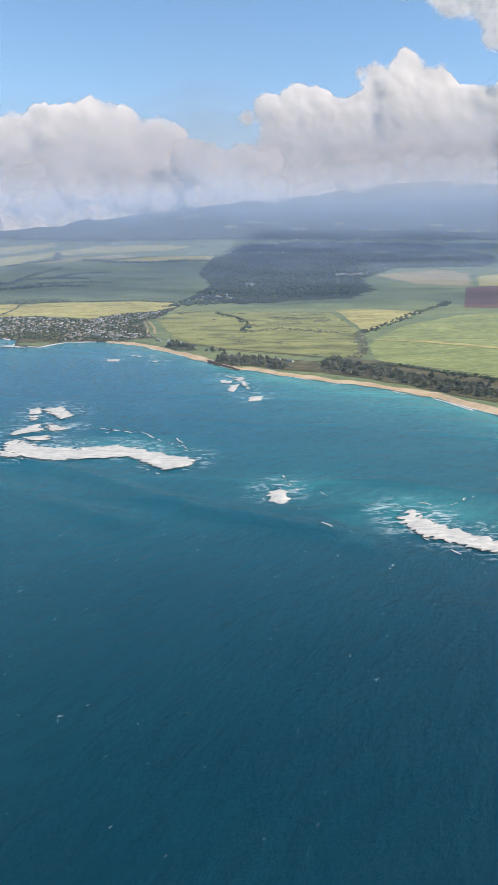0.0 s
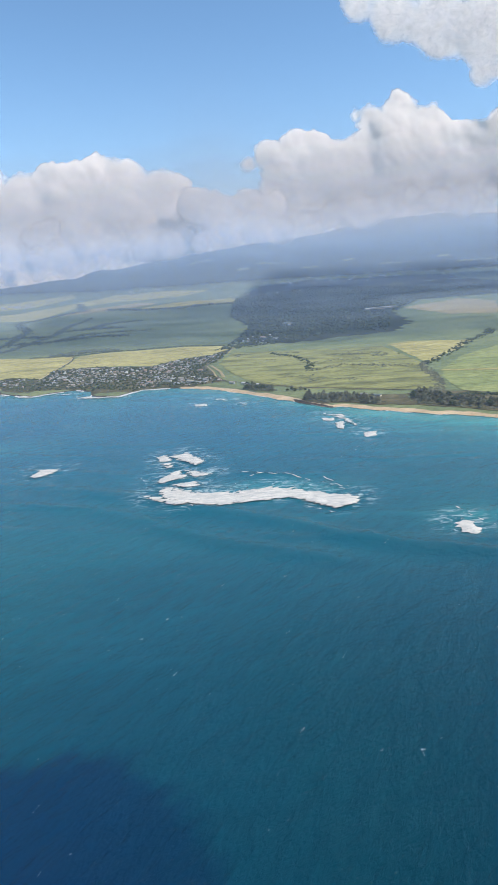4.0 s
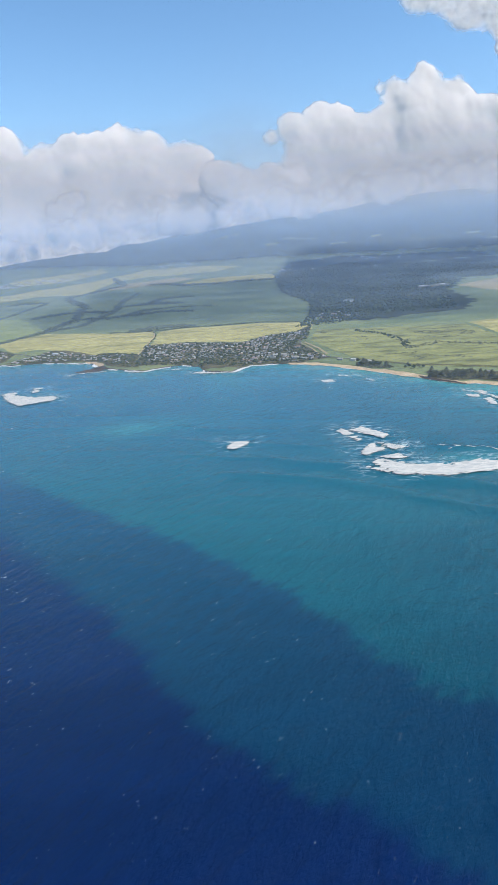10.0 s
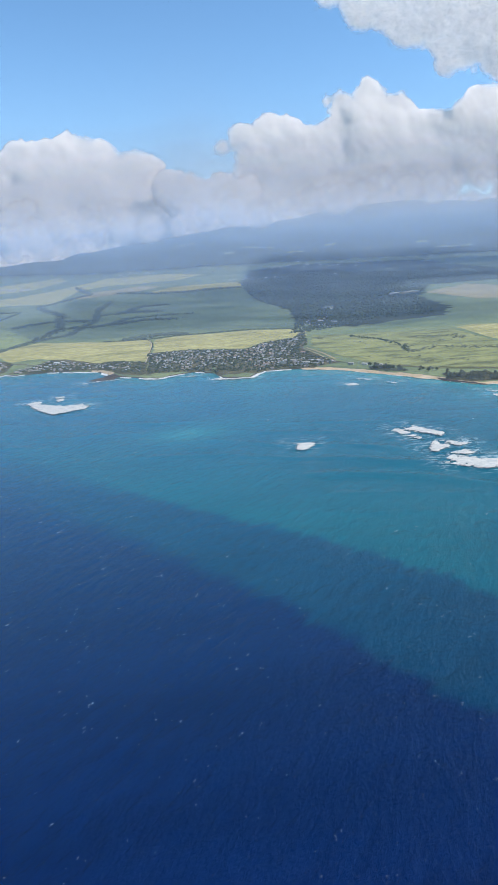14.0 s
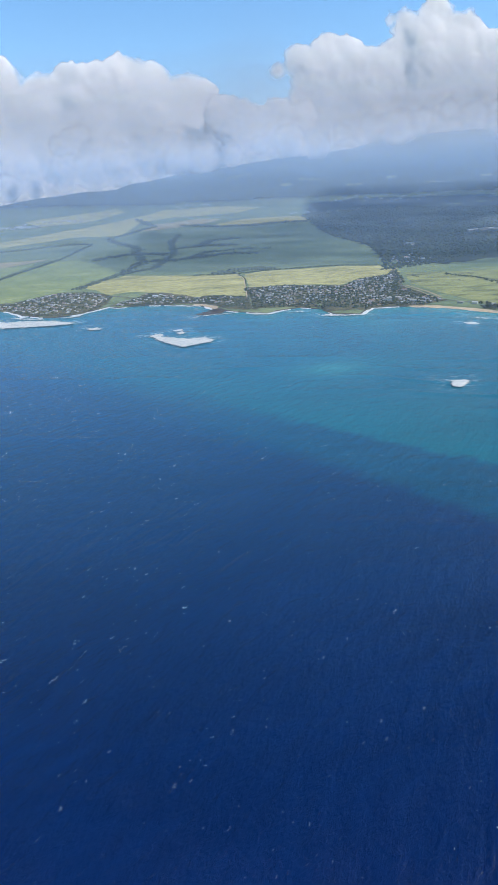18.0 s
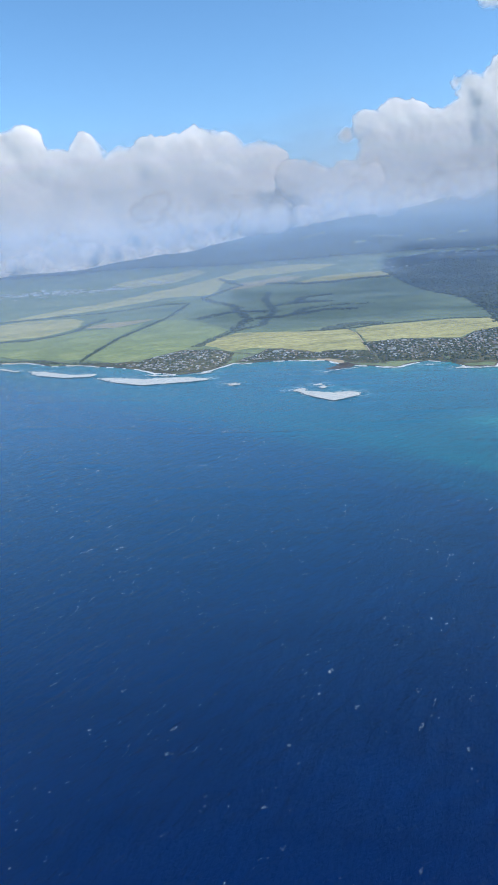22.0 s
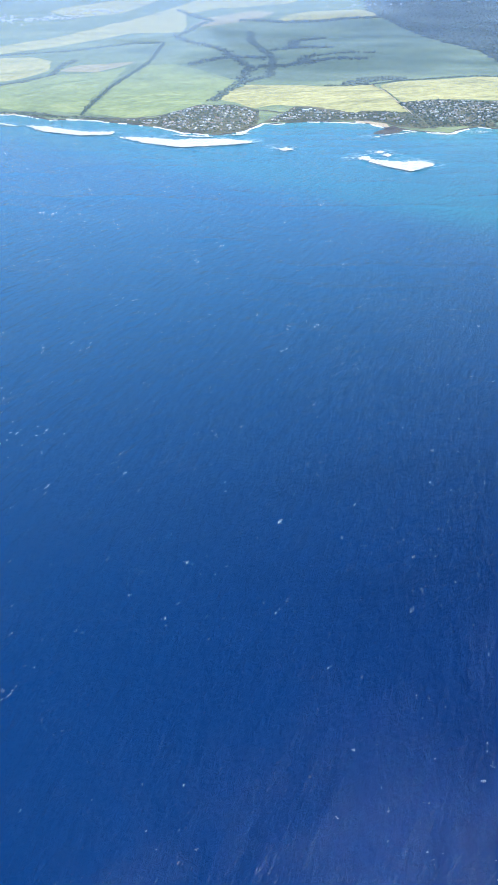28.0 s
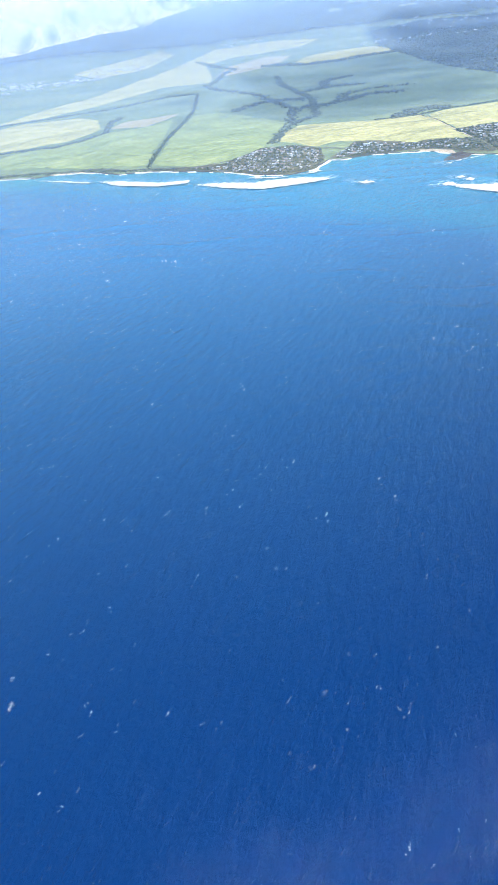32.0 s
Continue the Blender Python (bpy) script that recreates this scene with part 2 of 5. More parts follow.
SEA = sea_material()
CLOUD = cloud_material()
HAZE = painted_haze_material()
PASTURE = earth("pasture", (0.13, 0.17, 0.085), (0.18, 0.22, 0.11), (0.25, 0.275, 0.125))
CANE_DRY = earth("dry_grass", (0.27, 0.25, 0.10), (0.45, 0.395, 0.15), (0.56, 0.475, 0.195), big=(0.009, 0.032, 0.01), turn=-12, grain_depth=0.45)
CANE_GREEN = earth("green_field", (0.195, 0.235, 0.095), (0.265, 0.30, 0.115), (0.36, 0.38, 0.15), big=(0.008, 0.024, 0.01), turn=-12, grain_depth=0.45)
FALLOW = earth("fallow_soil", (0.30, 0.25, 0.135), (0.37, 0.305, 0.165), (0.42, 0.345, 0.195), big=(0.008, 0.02, 0.01), turn=-10)
MOTTLED = earth("rough_pasture", (0.085, 0.092, 0.048), (0.26, 0.265, 0.10), (0.37, 0.355, 0.135), big=(0.012, 0.034, 0.01), fine=0.14, turn=-8)
RED_SOIL = earth("red_soil", (0.13, 0.07, 0.055), (0.16, 0.085, 0.065), (0.20, 0.105, 0.08), big=(0.006, 0.02, 0.01))
# woodland tone, also laid where the land is dark from shade
WOODS_AND_SHADE = earth("dark_woods_and_shade", (0.022, 0.034, 0.022), (0.037, 0.052, 0.030), (0.064, 0.078, 0.042), big=(0.012, 0.02, 0.01), fine=0.12, bump=1.0, relief=3.0)
SCRUB_GROUND = earth("scrub_ground", (0.06, 0.06, 0.032), (0.11, 0.1, 0.055), (0.2, 0.17, 0.09), big=(0.02, 0.04, 0.02), fine=0.2)
SAND = earth("beach_sand", (0.50, 0.36, 0.22), (0.60, 0.44, 0.28), (0.68, 0.52, 0.35), big=(0.03, 0.05, 0.05), fine=0.4, bump=0.2, relief=0.3)
ROCK = earth("shore_rock", (0.035, 0.03, 0.027), (0.075, 0.06, 0.05), (0.16, 0.12, 0.085), big=(0.05, 0.07, 0.05), fine=0.5, bump=0.8, relief=0.8)
ROAD = earth("asphalt_road", (0.10, 0.095, 0.085), (0.13, 0.12, 0.105), (0.16, 0.15, 0.13), big=(0.05, 0.05, 0.05), fine=0.6, bump=0.1)
FOAM = earth("surf_foam", (0.56, 0.56, 0.54), (0.70, 0.68, 0.65), (0.82, 0.80, 0.76), big=(0.12, 0.3, 0.1), fine=0.5, bump=0.25, relief=0.4, rough=0.7, grain_depth=0.15)


def torn_foam():
    """Surf foam: dense where it lies thick, lace where it is thin."""
    m, n, l = bare("torn_foam")
    out = n.new("ShaderNodeOutputMaterial")
    bs = node(n, "ShaderNodeBsdfPrincipled", Roughness=0.7)
    cl = n.new("ShaderNodeBsdfTransparent")
    patch = noisy(n, l, mapped(n, l, (0.10, 0.32, 0.2), 18), 1.0, 6.0, 0.65, 0.6)
    l.new(ramp(n, l, patch, [(0.3, (0.36, 0.38, 0.38)), (0.5, (0.56, 0.54, 0.50)), (0.7, (0.74, 0.70, 0.64))]), bs.inputs["Base Color"])
    lace = noisy(n, l, mapped(n, l, (0.22, 0.75, 0.5), 18), 1.0, 7.0, 0.7, 1.0)
    at = n.new("ShaderNodeAttribute")
    at.attribute_name = "cover"
    thick = n.new("ShaderNodeMath")
    thick.operation = "MULTIPLY_ADD"
    thick.inputs[1].default_value, thick.inputs[2].default_value = 1.5, -0.75
    l.new(at.outputs["Fac"], thick.inputs[0])
    add = n.new("ShaderNodeMath")
    l.new(thick.outputs[0], add.inputs[0])
    l.new(lace, add.inputs[1])
    cut = n.new("ShaderNodeMapRange")
    cut.inputs["From Min"].default_value, cut.inputs["From Max"].default_value = 0.30, 0.52
    l.new(add.outputs[0], cut.inputs["Value"])
    mx = n.new("ShaderNodeMixShader")
    l.new(cut.outputs[0], mx.inputs[0])
    l.new(cl.outputs[0], mx.inputs[1])
    l.new(bs.outputs[0], mx.inputs[2])
    l.new(mx.outputs[0], out.inputs[0])
    return m


TORN_FOAM = torn_foam()
LEAF = leafy("tree_leaves", (0.022, 0.040, 0.020), (0.085, 0.105, 0.052))
SCRUB_LEAF = leafy("dry_scrub_leaves", (0.055, 0.075, 0.055), (0.13, 0.15, 0.095))
GREY_LEAF = leafy("ironwood_needles", (0.075, 0.085, 0.055), (0.19, 0.185, 0.125))
BARK = earth("bark", (0.07, 0.055, 0.04), (0.11, 0.09, 0.07), (0.16, 0.13, 0.1), big=(0.4, 0.4, 0.2), fine=2.0, bump=0.6, relief=0.1)
WALL_PAINT = painted("wall_paint", [(0.0, (0.58, 0.54, 0.48)), (0.35, (0.46, 0.40, 0.32)), (0.6, (0.30, 0.31, 0.30)), (0.8, (0.52, 0.42, 0.32))])
ROOF_PAINT = painted("roof_paint", [(0.0, (0.64, 0.62, 0.58)), (0.20, (0.27, 0.25, 0.24)), (0.44, (0.42, 0.25, 0.18)), (0.64, (0.66, 0.62, 0.56)), (0.74, (0.17, 0.20, 0.17)), (0.88, (0.46, 0.40, 0.32))], 0.5)
GLASS = painted("window_glass", [(0.0, (0.03, 0.04, 0.05)), (0.5, (0.05, 0.06, 0.07))], 0.1)

# ---- plan ----
COAST_X = [-2600, -1700, -1253, -1182, -1138, -1070, -1016, -945, -880, -832, -811, -785, -737, -699, -672, -645, -618, -575, -520, -478, -447, -415, -383, -351, -318, -291, -284, -264, -241, -211, -170, -132, -88, -57, -30, 8, 36, 51, 94, 133, 171, 205, 227, 240, 258, 320, 420, 600, 1200]
COAST_Y = [2400, 1750, 1465, 1425, 1432, 1400, 1340, 1312, 1262, 1215, 1190, 1152, 1115, 1122, 1158, 1194, 1178, 1184, 1168, 1140, 1075, 1053, 1024, 1046, 1058, 1040, 990, 975, 970, 1010, 1015, 994, 953, 912, 877, 812, 768, 766, 729, 692, 666, 637, 608, 579, 545, 450, 330, 200, -200]


def wob(x, size, seed=0.0):
    """A smooth uneven line, about -1 to 1."""
    x = np.asarray(x, float) / size
    return (np.sin(x * 6.1 + seed) + 0.6 * np.sin(x * 13.7 + seed * 2.3 + 1) + 0.4 * np.sin(x * 29.3 + seed * 3.1 + 2)) / 1.6


def shore(x):
    return np.interp(x, COAST_X, COAST_Y) + 4.0 * wob(x, 120.0) + 1.6 * wob(x, 31.0, 2.0)


def ground_z(x, y):
    x, y = np.asarray(x, float), np.asarray(y, float)
    d = y - shore(x)
    z = np.minimum(np.minimum(0.12 * d, 3 + 0.043 * np.maximum(0, y - 1000)), 2.5 + 0.09 * np.maximum(d, 0))
    z = np.where(d < 0, np.maximum(0.12 * d, -4), z)
    u = np.maximum(0, y - 2900)
    z = z + (4.6e-5 + 3.4e-5 * np.clip((x + 1500) / 1000, 0, 3)) * u * u
    brow = np.clip(345 + 0.12 * x, 150, 500) + 14 * wob(x, 1500.0, 2.0)       # the slope rounds off below the clouds
    z = np.where(y > 3300, -25 * np.logaddexp(-z / 25, -brow / 25), z)
    roll = np.clip((d - 60) / 500, 0, 1)
    z = z + roll * (2.2 * wob(x + 0.3 * y, 900.0, 1.0) + 1.6 * wob(y - 0.2 * x, 700.0, 4.0))
    for cx, cy, r, h in CONES:
        z = z + h * np.exp(-(((x - cx) / (1.6 * r)) ** 2 + ((y - cy) / r) ** 2))
    return z


CONES = ((-640, 3850, 95, 62), (30, 3950, 180, 75))


def mesh(name, verts, faces, mat, smooth=False):
    me = bpy.data.meshes.new(name)
    me.from_pydata(np.asarray(verts, float).tolist(), [], faces.tolist() if hasattr(faces, "tolist") else faces)
    me.materials.append(mat)
    if smooth:
        me.shade_smooth()
    return me


def part(name, me, parent, label=""):
    ob = new(name, me)
    ob.parent = parent
    return tagged(ob, label)


def grid_faces(rows, cols):
    i = np.arange(rows - 1)[:, None] * cols + np.arange(cols - 1)[None]
    return np.stack([i, i + 1, i + cols + 1, i + cols], -1).reshape(-1, 4)


def spread(*runs):
    """Joined even runs of (from, to, step)."""
    return np.unique(np.concatenate([np.arange(a, b + 1e-6, s) for a, b, s in runs]))


def inside(px, py, poly):
    hit = np.zeros(np.shape(px), bool)
    for (ax, ay), (bx, by) in zip(poly, poly[1:] + poly[:1]):
        hit ^= ((ay > py) != (by > py)) & (px < (bx - ax) * (py - ay) / ((by - ay) or 1e-9) + ax)
    return hit


def edge_far(px, py, poly, closed=True):
    far = np.full(np.shape(px), 1e9)
    for (ax, ay), (bx, by) in list(zip(poly, poly[1:] + poly[:1]))[: None if closed else -1]:
        dx, dy = bx - ax, by - ay
        k = np.clip(((px - ax) * dx + (py - ay) * dy) / (dx * dx + dy * dy + 1e-9), 0, 1)
        far = np.minimum(far, np.hypot(px - ax - k * dx, py - ay - k * dy))
    return far


def signed(px, py, poly):
    far = edge_far(px, py, poly)
    return np.where(inside(px, py, poly), far, -far)


def rough_field(px, py, size, seed):
    """Uneven values, about -1 to 1, over the plan."""
    a = wob(px + 0.7 * py, size, seed) + wob(py - 0.6 * px, size * 0.8, seed + 3) + 0.6 * wob(0.9 * px + 1.3 * py, size * 0.3, seed + 5) + 0.6 * wob(py * 1.1 - 1.2 * px, size * 0.27, seed + 7)
    return a / 2.2


rng = np.random.default_rng(5)
_perm = np.random.default_rng(11).permutation(256)
_perm = np.concatenate([_perm, _perm, _perm])
_dirs = np.random.default_rng(12).normal(size=(256, 3))
_dirs /= np.linalg.norm(_dirs, axis=1)[:, None]


def gradient_noise(x, y, z):
    """Smooth noise over arrays of places, about -1 to 1."""
    p = np.stack([x, y, z], -1)
    c = np.floor(p).astype(int)
    q = p - c
    w = q * q * q * (q * (q * 6 - 15) + 10)
    c &= 255
    out = 0.0
    for i in (0, 1):
        for j in (0, 1):
            for k in (0, 1):
                g = _dirs[_perm[_perm[_perm[c[..., 0] + i] + c[..., 1] + j] + c[..., 2] + k]]
                d = (g * (q - (i, j, k))).sum(-1)
                out = out + d * (w[..., 0] if i else 1 - w[..., 0]) * (w[..., 1] if j else 1 - w[..., 1]) * (w[..., 2] if k else 1 - w[..., 2])
    return out * 1.5

# ---- ground ----
gx = spread((-4300, -1500, 70), (-1500, -1000, 10), (-1000, 350, 6), (350, 700, 10), (700, 1400, 30), (1400, 4300, 80))
gs = spread((-40, 30, 4), (30, 700, 11), (700, 1900, 24), (1900, 4600, 60))
X, S = np.meshgrid(gx, gs)
Y = shore(X) + S * np.clip((5000 - shore(X)) / 4600, 0.4, 2)
G = mesh("ground", np.stack([X, Y, ground_z(X, Y)], -1).reshape(-1, 3), grid_faces(len(gs), len(gx)), PASTURE, True)
ground = tagged(new("ground", G), "green pasture plain rising gently from the coast to a hazy mountain", "ground", kind="structure")


def drape(name, poly, mat, label, lift=0.4, step=9.0, ragged=3.0, category="field"):
    """A patch of ground cover on the land, with an uneven edge."""
    xs = [p[0] for p in poly]
    ys = [p[1] for p in poly]
    ax, ay = np.arange(min(xs) - 12, max(xs) + 12, step), np.arange(min(ys) - 12, max(ys) + 12, step)
    PX, PY = np.meshgrid(ax, ay)
    sd = signed(PX, PY, poly) + ragged * rough_field(PX, PY, 70.0, len(name) + min(xs))
    # vertices just outside slide onto the edge, so that it runs clean
    gyy, gxx = np.gradient(sd, step)
    near = (sd < 0) & (sd > -1.5 * step)
    ln = np.maximum(gxx**2 + gyy**2, 0.2)
    PX, PY = np.where(near, PX - sd * gxx / ln, PX), np.where(near, PY - sd * gyy / ln, PY)
    f = grid_faces(len(ay), len(ax))
    ok = sd.ravel() > 0
    f = f[ok[f].any(1) & (sd.ravel()[f] > -1.5 * step).all(1)]
    used = np.unique(f)
    back = np.zeros(PX.size, int)
    back[used] = np.arange(len(used))
    v = np.stack([PX, PY, ground_z(PX, PY) + lift], -1).reshape(-1, 3)[used]
    return tagged(new(name, mesh(name, v, back[f], mat, True)), label, category, kind="structure")


drape("field", [(-1310, 1600), (-1238, 1652), (-1151, 1645), (-1031, 1690), (-939, 1705), (-862, 1780), (-905, 1561), (-935, 1462), (-962, 1362), (-1045, 1402), (-1107, 1455), (-1200, 1505), (-1320, 1560)], CANE_GREEN, "bright green cane field above the sea cliff")
drape("field", [(-1800, 1850), (-1319, 1938), (-1239, 2005), (-1099, 1980), (-1048, 1894), (-1044, 1745), (-1116, 1690), (-1242, 1675), (-1700, 1780)], CANE_DRY, "yellow dry grass field beside a dark gully")
drape("field", [(-1020, 1740), (-940, 1712), (-872, 1790), (-840, 1850), (-980, 1830)], FALLOW, "tan fallow field beside a hedgerow")
drape("field", [(-948, 1358), (-915, 1455), (-877, 1592), (-812, 1780), (-749, 1775), (-640, 1535), (-722, 1345), (-745, 1300), (-782, 1275), (-827, 1258), (-890, 1300)], CANE_GREEN, "green cane field with cloud shade beside a hedgerow")
drape("field", [(-705, 1351), (-668, 1436), (-620, 1478), (-478, 1418), (-384, 1408), (-376, 1344), (-388, 1205), (-400, 1160), (-461, 1183), (-510, 1225), (-537, 1259), (-601, 1290), (-648, 1277)], CANE_DRY, "yellow dry grass field behind the coast houses")
drape("field", [(-372, 1400), (-317, 1430), (-145, 1432), (-60, 1420), (-40, 1390), (-62, 1300), (-97, 1285), (-160, 1268), (-207, 1215), (-259, 1232), (-312, 1250), (-380, 1235)], CANE_DRY, "yellow dry grass field behind the town")
drape("field", [(-362, 2577), (-250, 2800), (-130, 2885), (40, 2860), (75, 2800), (30, 2600), (-135, 2560), (-290, 2535)], CANE_DRY, "far yellow field on the slope")
drape("field", [(-652, 2480), (-552, 2780), (-365, 2985), (-284, 2920), (-375, 2700), (-440, 2590), (-555, 2525)], FALLOW, "far tan fallow field on the slope")
drape("field", [(-1700, 1960), (-1342, 2010), (-1240, 2160), (-1052, 2400), (-930, 2600), (-700, 3040), (-520, 3360), (-230, 3370), (-55, 3290), (-195, 3130), (-489, 3080), (-625, 2900), (-660, 2500), (-685, 2365), (-849, 2370), (-975, 2246), (-1107, 2128), (-1247, 2045)], CANE_DRY, "long yellow field climbing the slope", step=14)
drape("field", [(-1144, 3159), (-976, 3337), (-751, 3495), (-703, 3336), (-862, 3021), (-1028, 2900)], CANE_DRY, "hazy far field near a village", step=16)
drape("field", [(-48, 1310), (135, 1285), (240, 1260), (255, 1060), (228, 930), (205, 830), (143, 835), (21, 896), (-39, 985), (-60, 1060), (-84, 1180)], MOTTLED, "mottled yellow green rough pasture behind the beach", step=7)
drape("field", [(262, 1000), (330, 1090), (470, 1200), (620, 1250), (900, 1180), (700, 650), (420, 590), (345, 665), (290, 715), (215, 795), (230, 900)], CANE_GREEN, "green field beside the creek")
drape("field", [(262, 1060), (335, 1140), (420, 1250), (300, 1290), (255, 1270)], CANE_DRY, "yellow green field above the creek")
drape("field", [(257, 996), (333, 962), (410, 896), (500, 830), (495, 818), (400, 884), (324, 950), (257, 984)], CANE_DRY, "pale dry grass strip across a green field", lift=0.8, step=4, ragged=1.0)
drape("field", [(519, 1295), (600, 1285), (820, 1600), (760, 1690), (660, 1650)], RED_SOIL, "ploughed red soil field", ragged=2)
drape("field", [(496, 1953), (763, 2186), (814, 2022), (690, 1690), (560, 1730)], FALLOW, "pale sunlit fallow patch inland", ragged=14)
drape("field", [(805, 1934), (900, 1990), (820, 1720), (712, 1690)], CANE_DRY, "pale dry field inland", ragged=6)
drape("field", [(1110, 3650), (1280, 3800), (1500, 3650), (1207, 3560)], CANE_DRY, "far pale field under the clouds", step=16, ragged=12)
drape("scrubland", [(-32, 985), (30, 905), (140, 850), (205, 838), (230, 930), (222, 965), (130, 965), (30, 1030), (-40, 1050)], MOTTLED, "mottled scrubby ground behind the beach", lift=0.8, step=5, ragged=9, category="scrub")
# real woods round the mill; the east part paints shade on fields
drape("woodland", [(47, 2815), (-14, 2108), (20, 1760), (-30, 1500), (46, 1410), (194, 1440), (330, 1475), (420, 1620), (440, 1850), (640, 2230), (960, 2270), (1120, 2500), (1250, 2900), (1150, 3300), (442, 3420), (185, 3299)], WOODS_AND_SHADE, "dark green woodland round the old mill, carried east as painted shade on fields", step=14, ragged=22, category="woodland")
# dark cover for the upper woods and the cloud shade on them
drape("upper_woodland", [(-3600, 3560), (-1800, 3900), (-1150, 3700), (-700, 3560), (-60, 3500), (350, 3480), (1200, 3400), (1900, 3420), (3600, 3300), (3600, 4900), (-3600, 4900)], WOODS_AND_SHADE, "dark wooded upper slopes below the cloud base, with cloud shade in their colour", lift=7, step=45, ragged=40, category="woodland")
for x, y, w, d in ((150, 3730, 60, 40), (330, 3810, 150, 24), (520, 3690, 70, 30), (760, 3790, 60, 40), (960, 3620, 160, 20), (1280, 3700, 70, 40), (1420, 3560, 190, 26), (-90, 3850, 110, 24)):
    drape("field", [(x - 0.7 * w, y - 0.5 * d), (x - 0.2 * w, y - 0.7 * d), (x + 0.7 * w, y - 0.3 * d), (x + 0.6 * w, y + 0.5 * d), (x - 0.4 * w, y + 0.4 * d)], MOTTLED, "small far pale field among the upper woods", lift=14, step=18, ragged=9)
drape("town_ground", [(-392, 1140), (-392, 1240), (-312, 1245), (-207, 1204), (-159, 1264), (-91, 1292), (-50, 1380), (-85, 1203), (-112, 1170), (-80, 1020), (-128, 1000), (-180, 1018), (-235, 990), (-288, 1000), (-290, 1050), (-335, 1066), (-398, 1056)], SCRUB_GROUND, "brown and green ground between the town houses", lift=0.5, step=6, category="yards")
drape("town_ground", [(-645, 1196), (-600, 1235), (-573, 1272), (-540, 1262), (-485, 1205), (-393, 1152), (-400, 1055), (-440, 1085), (-470, 1148), (-520, 1176), (-600, 1186)], SCRUB_GROUND, "brown and green ground behind the coast houses", lift=0.5, step=6, category="yards")
drape("town_ground", [(-960, 1330), (-827, 1262), (-782, 1273), (-744, 1310), (-681, 1294), (-640, 1268), (-650, 1200), (-690, 1130), (-737, 1120), (-790, 1160), (-860, 1248), (-950, 1312)], SCRUB_GROUND, "brown and green ground on the point", lift=0.5, step=6, category="yards")
drape("grove_ground", [(133, 728), (142, 802), (171, 822), (215, 790), (300, 700), (345, 640), (330, 560), (270, 575), (240, 612), (212, 655), (172, 695)], SCRUB_GROUND, "shaded sandy ground under the grove", lift=0.6, step=5, category="yards")
drape("grove_ground", [(10, 816), (20, 853), (60, 840), (140, 800), (133, 730), (95, 748), (55, 782), (36, 782)], SCRUB_GROUND, "sandy brown ground behind the headland", lift=0.5, step=5, category="yards")

# ---- water ----
REEF_EDGE = [(-1400, 1560), (-1100, 1200), (-862, 948), (-680, 765), (-545, 615), (-450, 508), (-383, 442), (-335, 392), (-290, 340), (-252, 290), (-228, 243), (-207, 206), (-182, 190), (-150, 196), (-138, 182), (-120, 155), (-112, 130), (-100, 60), (-95, -400)]
SHELF_EDGE = [(-1400, 1480), (-1100, 1130), (-862, 890), (-690, 690), (-560, 535), (-425, 388), (-372, 315), (-346, 282), (-326, 243), (-308, 203), (-282, 172), (-240, 140), (-190, 80), (-170, -400)]


def ease(v):
    v = np.clip(v, 0, 1)
    return v * v * (3 - 2 * v)


SURF = []                                         # outlines of the breaking waves, in plan


SWELL = [
    [(-260, 528), (-219, 508), (-180, 487), (-141, 452), (-108, 434), (-76, 410), (-39, 379), (-5, 354), (23, 338), (64, 318), (96, 296)],
    [(-300, 500), (-226, 468), (-190, 452), (-159, 425), (-128, 393), (-98, 371), (-65, 350), (-20, 322)],
    [(31, 356), (47, 342), (64, 327), (76, 310), (100, 290)],
    [(-240, 566), (-203, 550), (-185, 540), (-163, 515)],
]


def sea_height(x, y):
    """Long swell, steeper over the reef."""
    near = np.exp(-np.maximum(0, np.hypot(x + 300, y - 500) - 900) / 400.0)
    ph = (y * 0.95 + x * 0.31) / 46.0 * 2 * np.pi + 1.7 * wob(x, 520.0, 3.0) + 1.3 * wob(y, 600.0, 1.0)
    off = shore(x) - y
    over = 0.25 + 1.5 * np.exp(-(((off - 400) / 190.0) ** 2)) * (0.65 + 0.35 * wob(x - y, 300.0, 6)) + 0.7 * np.exp(-((off / 240.0) ** 2))
    crest = np.maximum(np.sin(ph), 0) ** 4 * 1.5 * ease(0.35 + 0.9 * gradient_noise(x / 190.0, y / 70.0, x * 0 + 0.4)) - 0.1
    wash = 0.40 * np.exp(-((off / 330.0) ** 2)) * np.sin((y * 0.97 + x * 0.22) / 12.0 * 2 * np.pi + 4 * wob(x, 310.0, 7) + 3 * wob(y, 200.0, 2)) * ease(0.5 + 1.1 * gradient_noise(x / 80.0, y / 30.0, x * 0 + 0.7))
    short = wash + 0.15 * np.sin((-x * 0.77 + y * 0.64) / 12.0 * 2 * np.pi + 3 * wob(x + y, 190.0, 2) + 2 * wob(y, 130.0, 1))
    still = ease((shore(x) - y) / 60.0)
    rise = np.zeros_like(x)
    for line, tall in zip(SWELL, (2.8, 2.0, 2.4, 2.0)):
        k = (x > line[0][0] - 40) & (x < line[-1][0] + 40) & (y > 230) & (y < 620)
        if k.any():
            far = signed_line(x[k], y[k] + 2.0 * wob(x[k], 90.0, tall), line)
            ends = ease((x[k] - line[0][0]) / 50.0) * ease((line[-1][0] - x[k]) / 40.0)
            rise[k] = np.maximum(rise[k], tall * ends * np.where(far > 0, np.exp(-((far / 4.5) ** 2)), np.exp(-((far / 11.0) ** 2))))
    return (crest * over * 0.85 + short) * near * still + rise


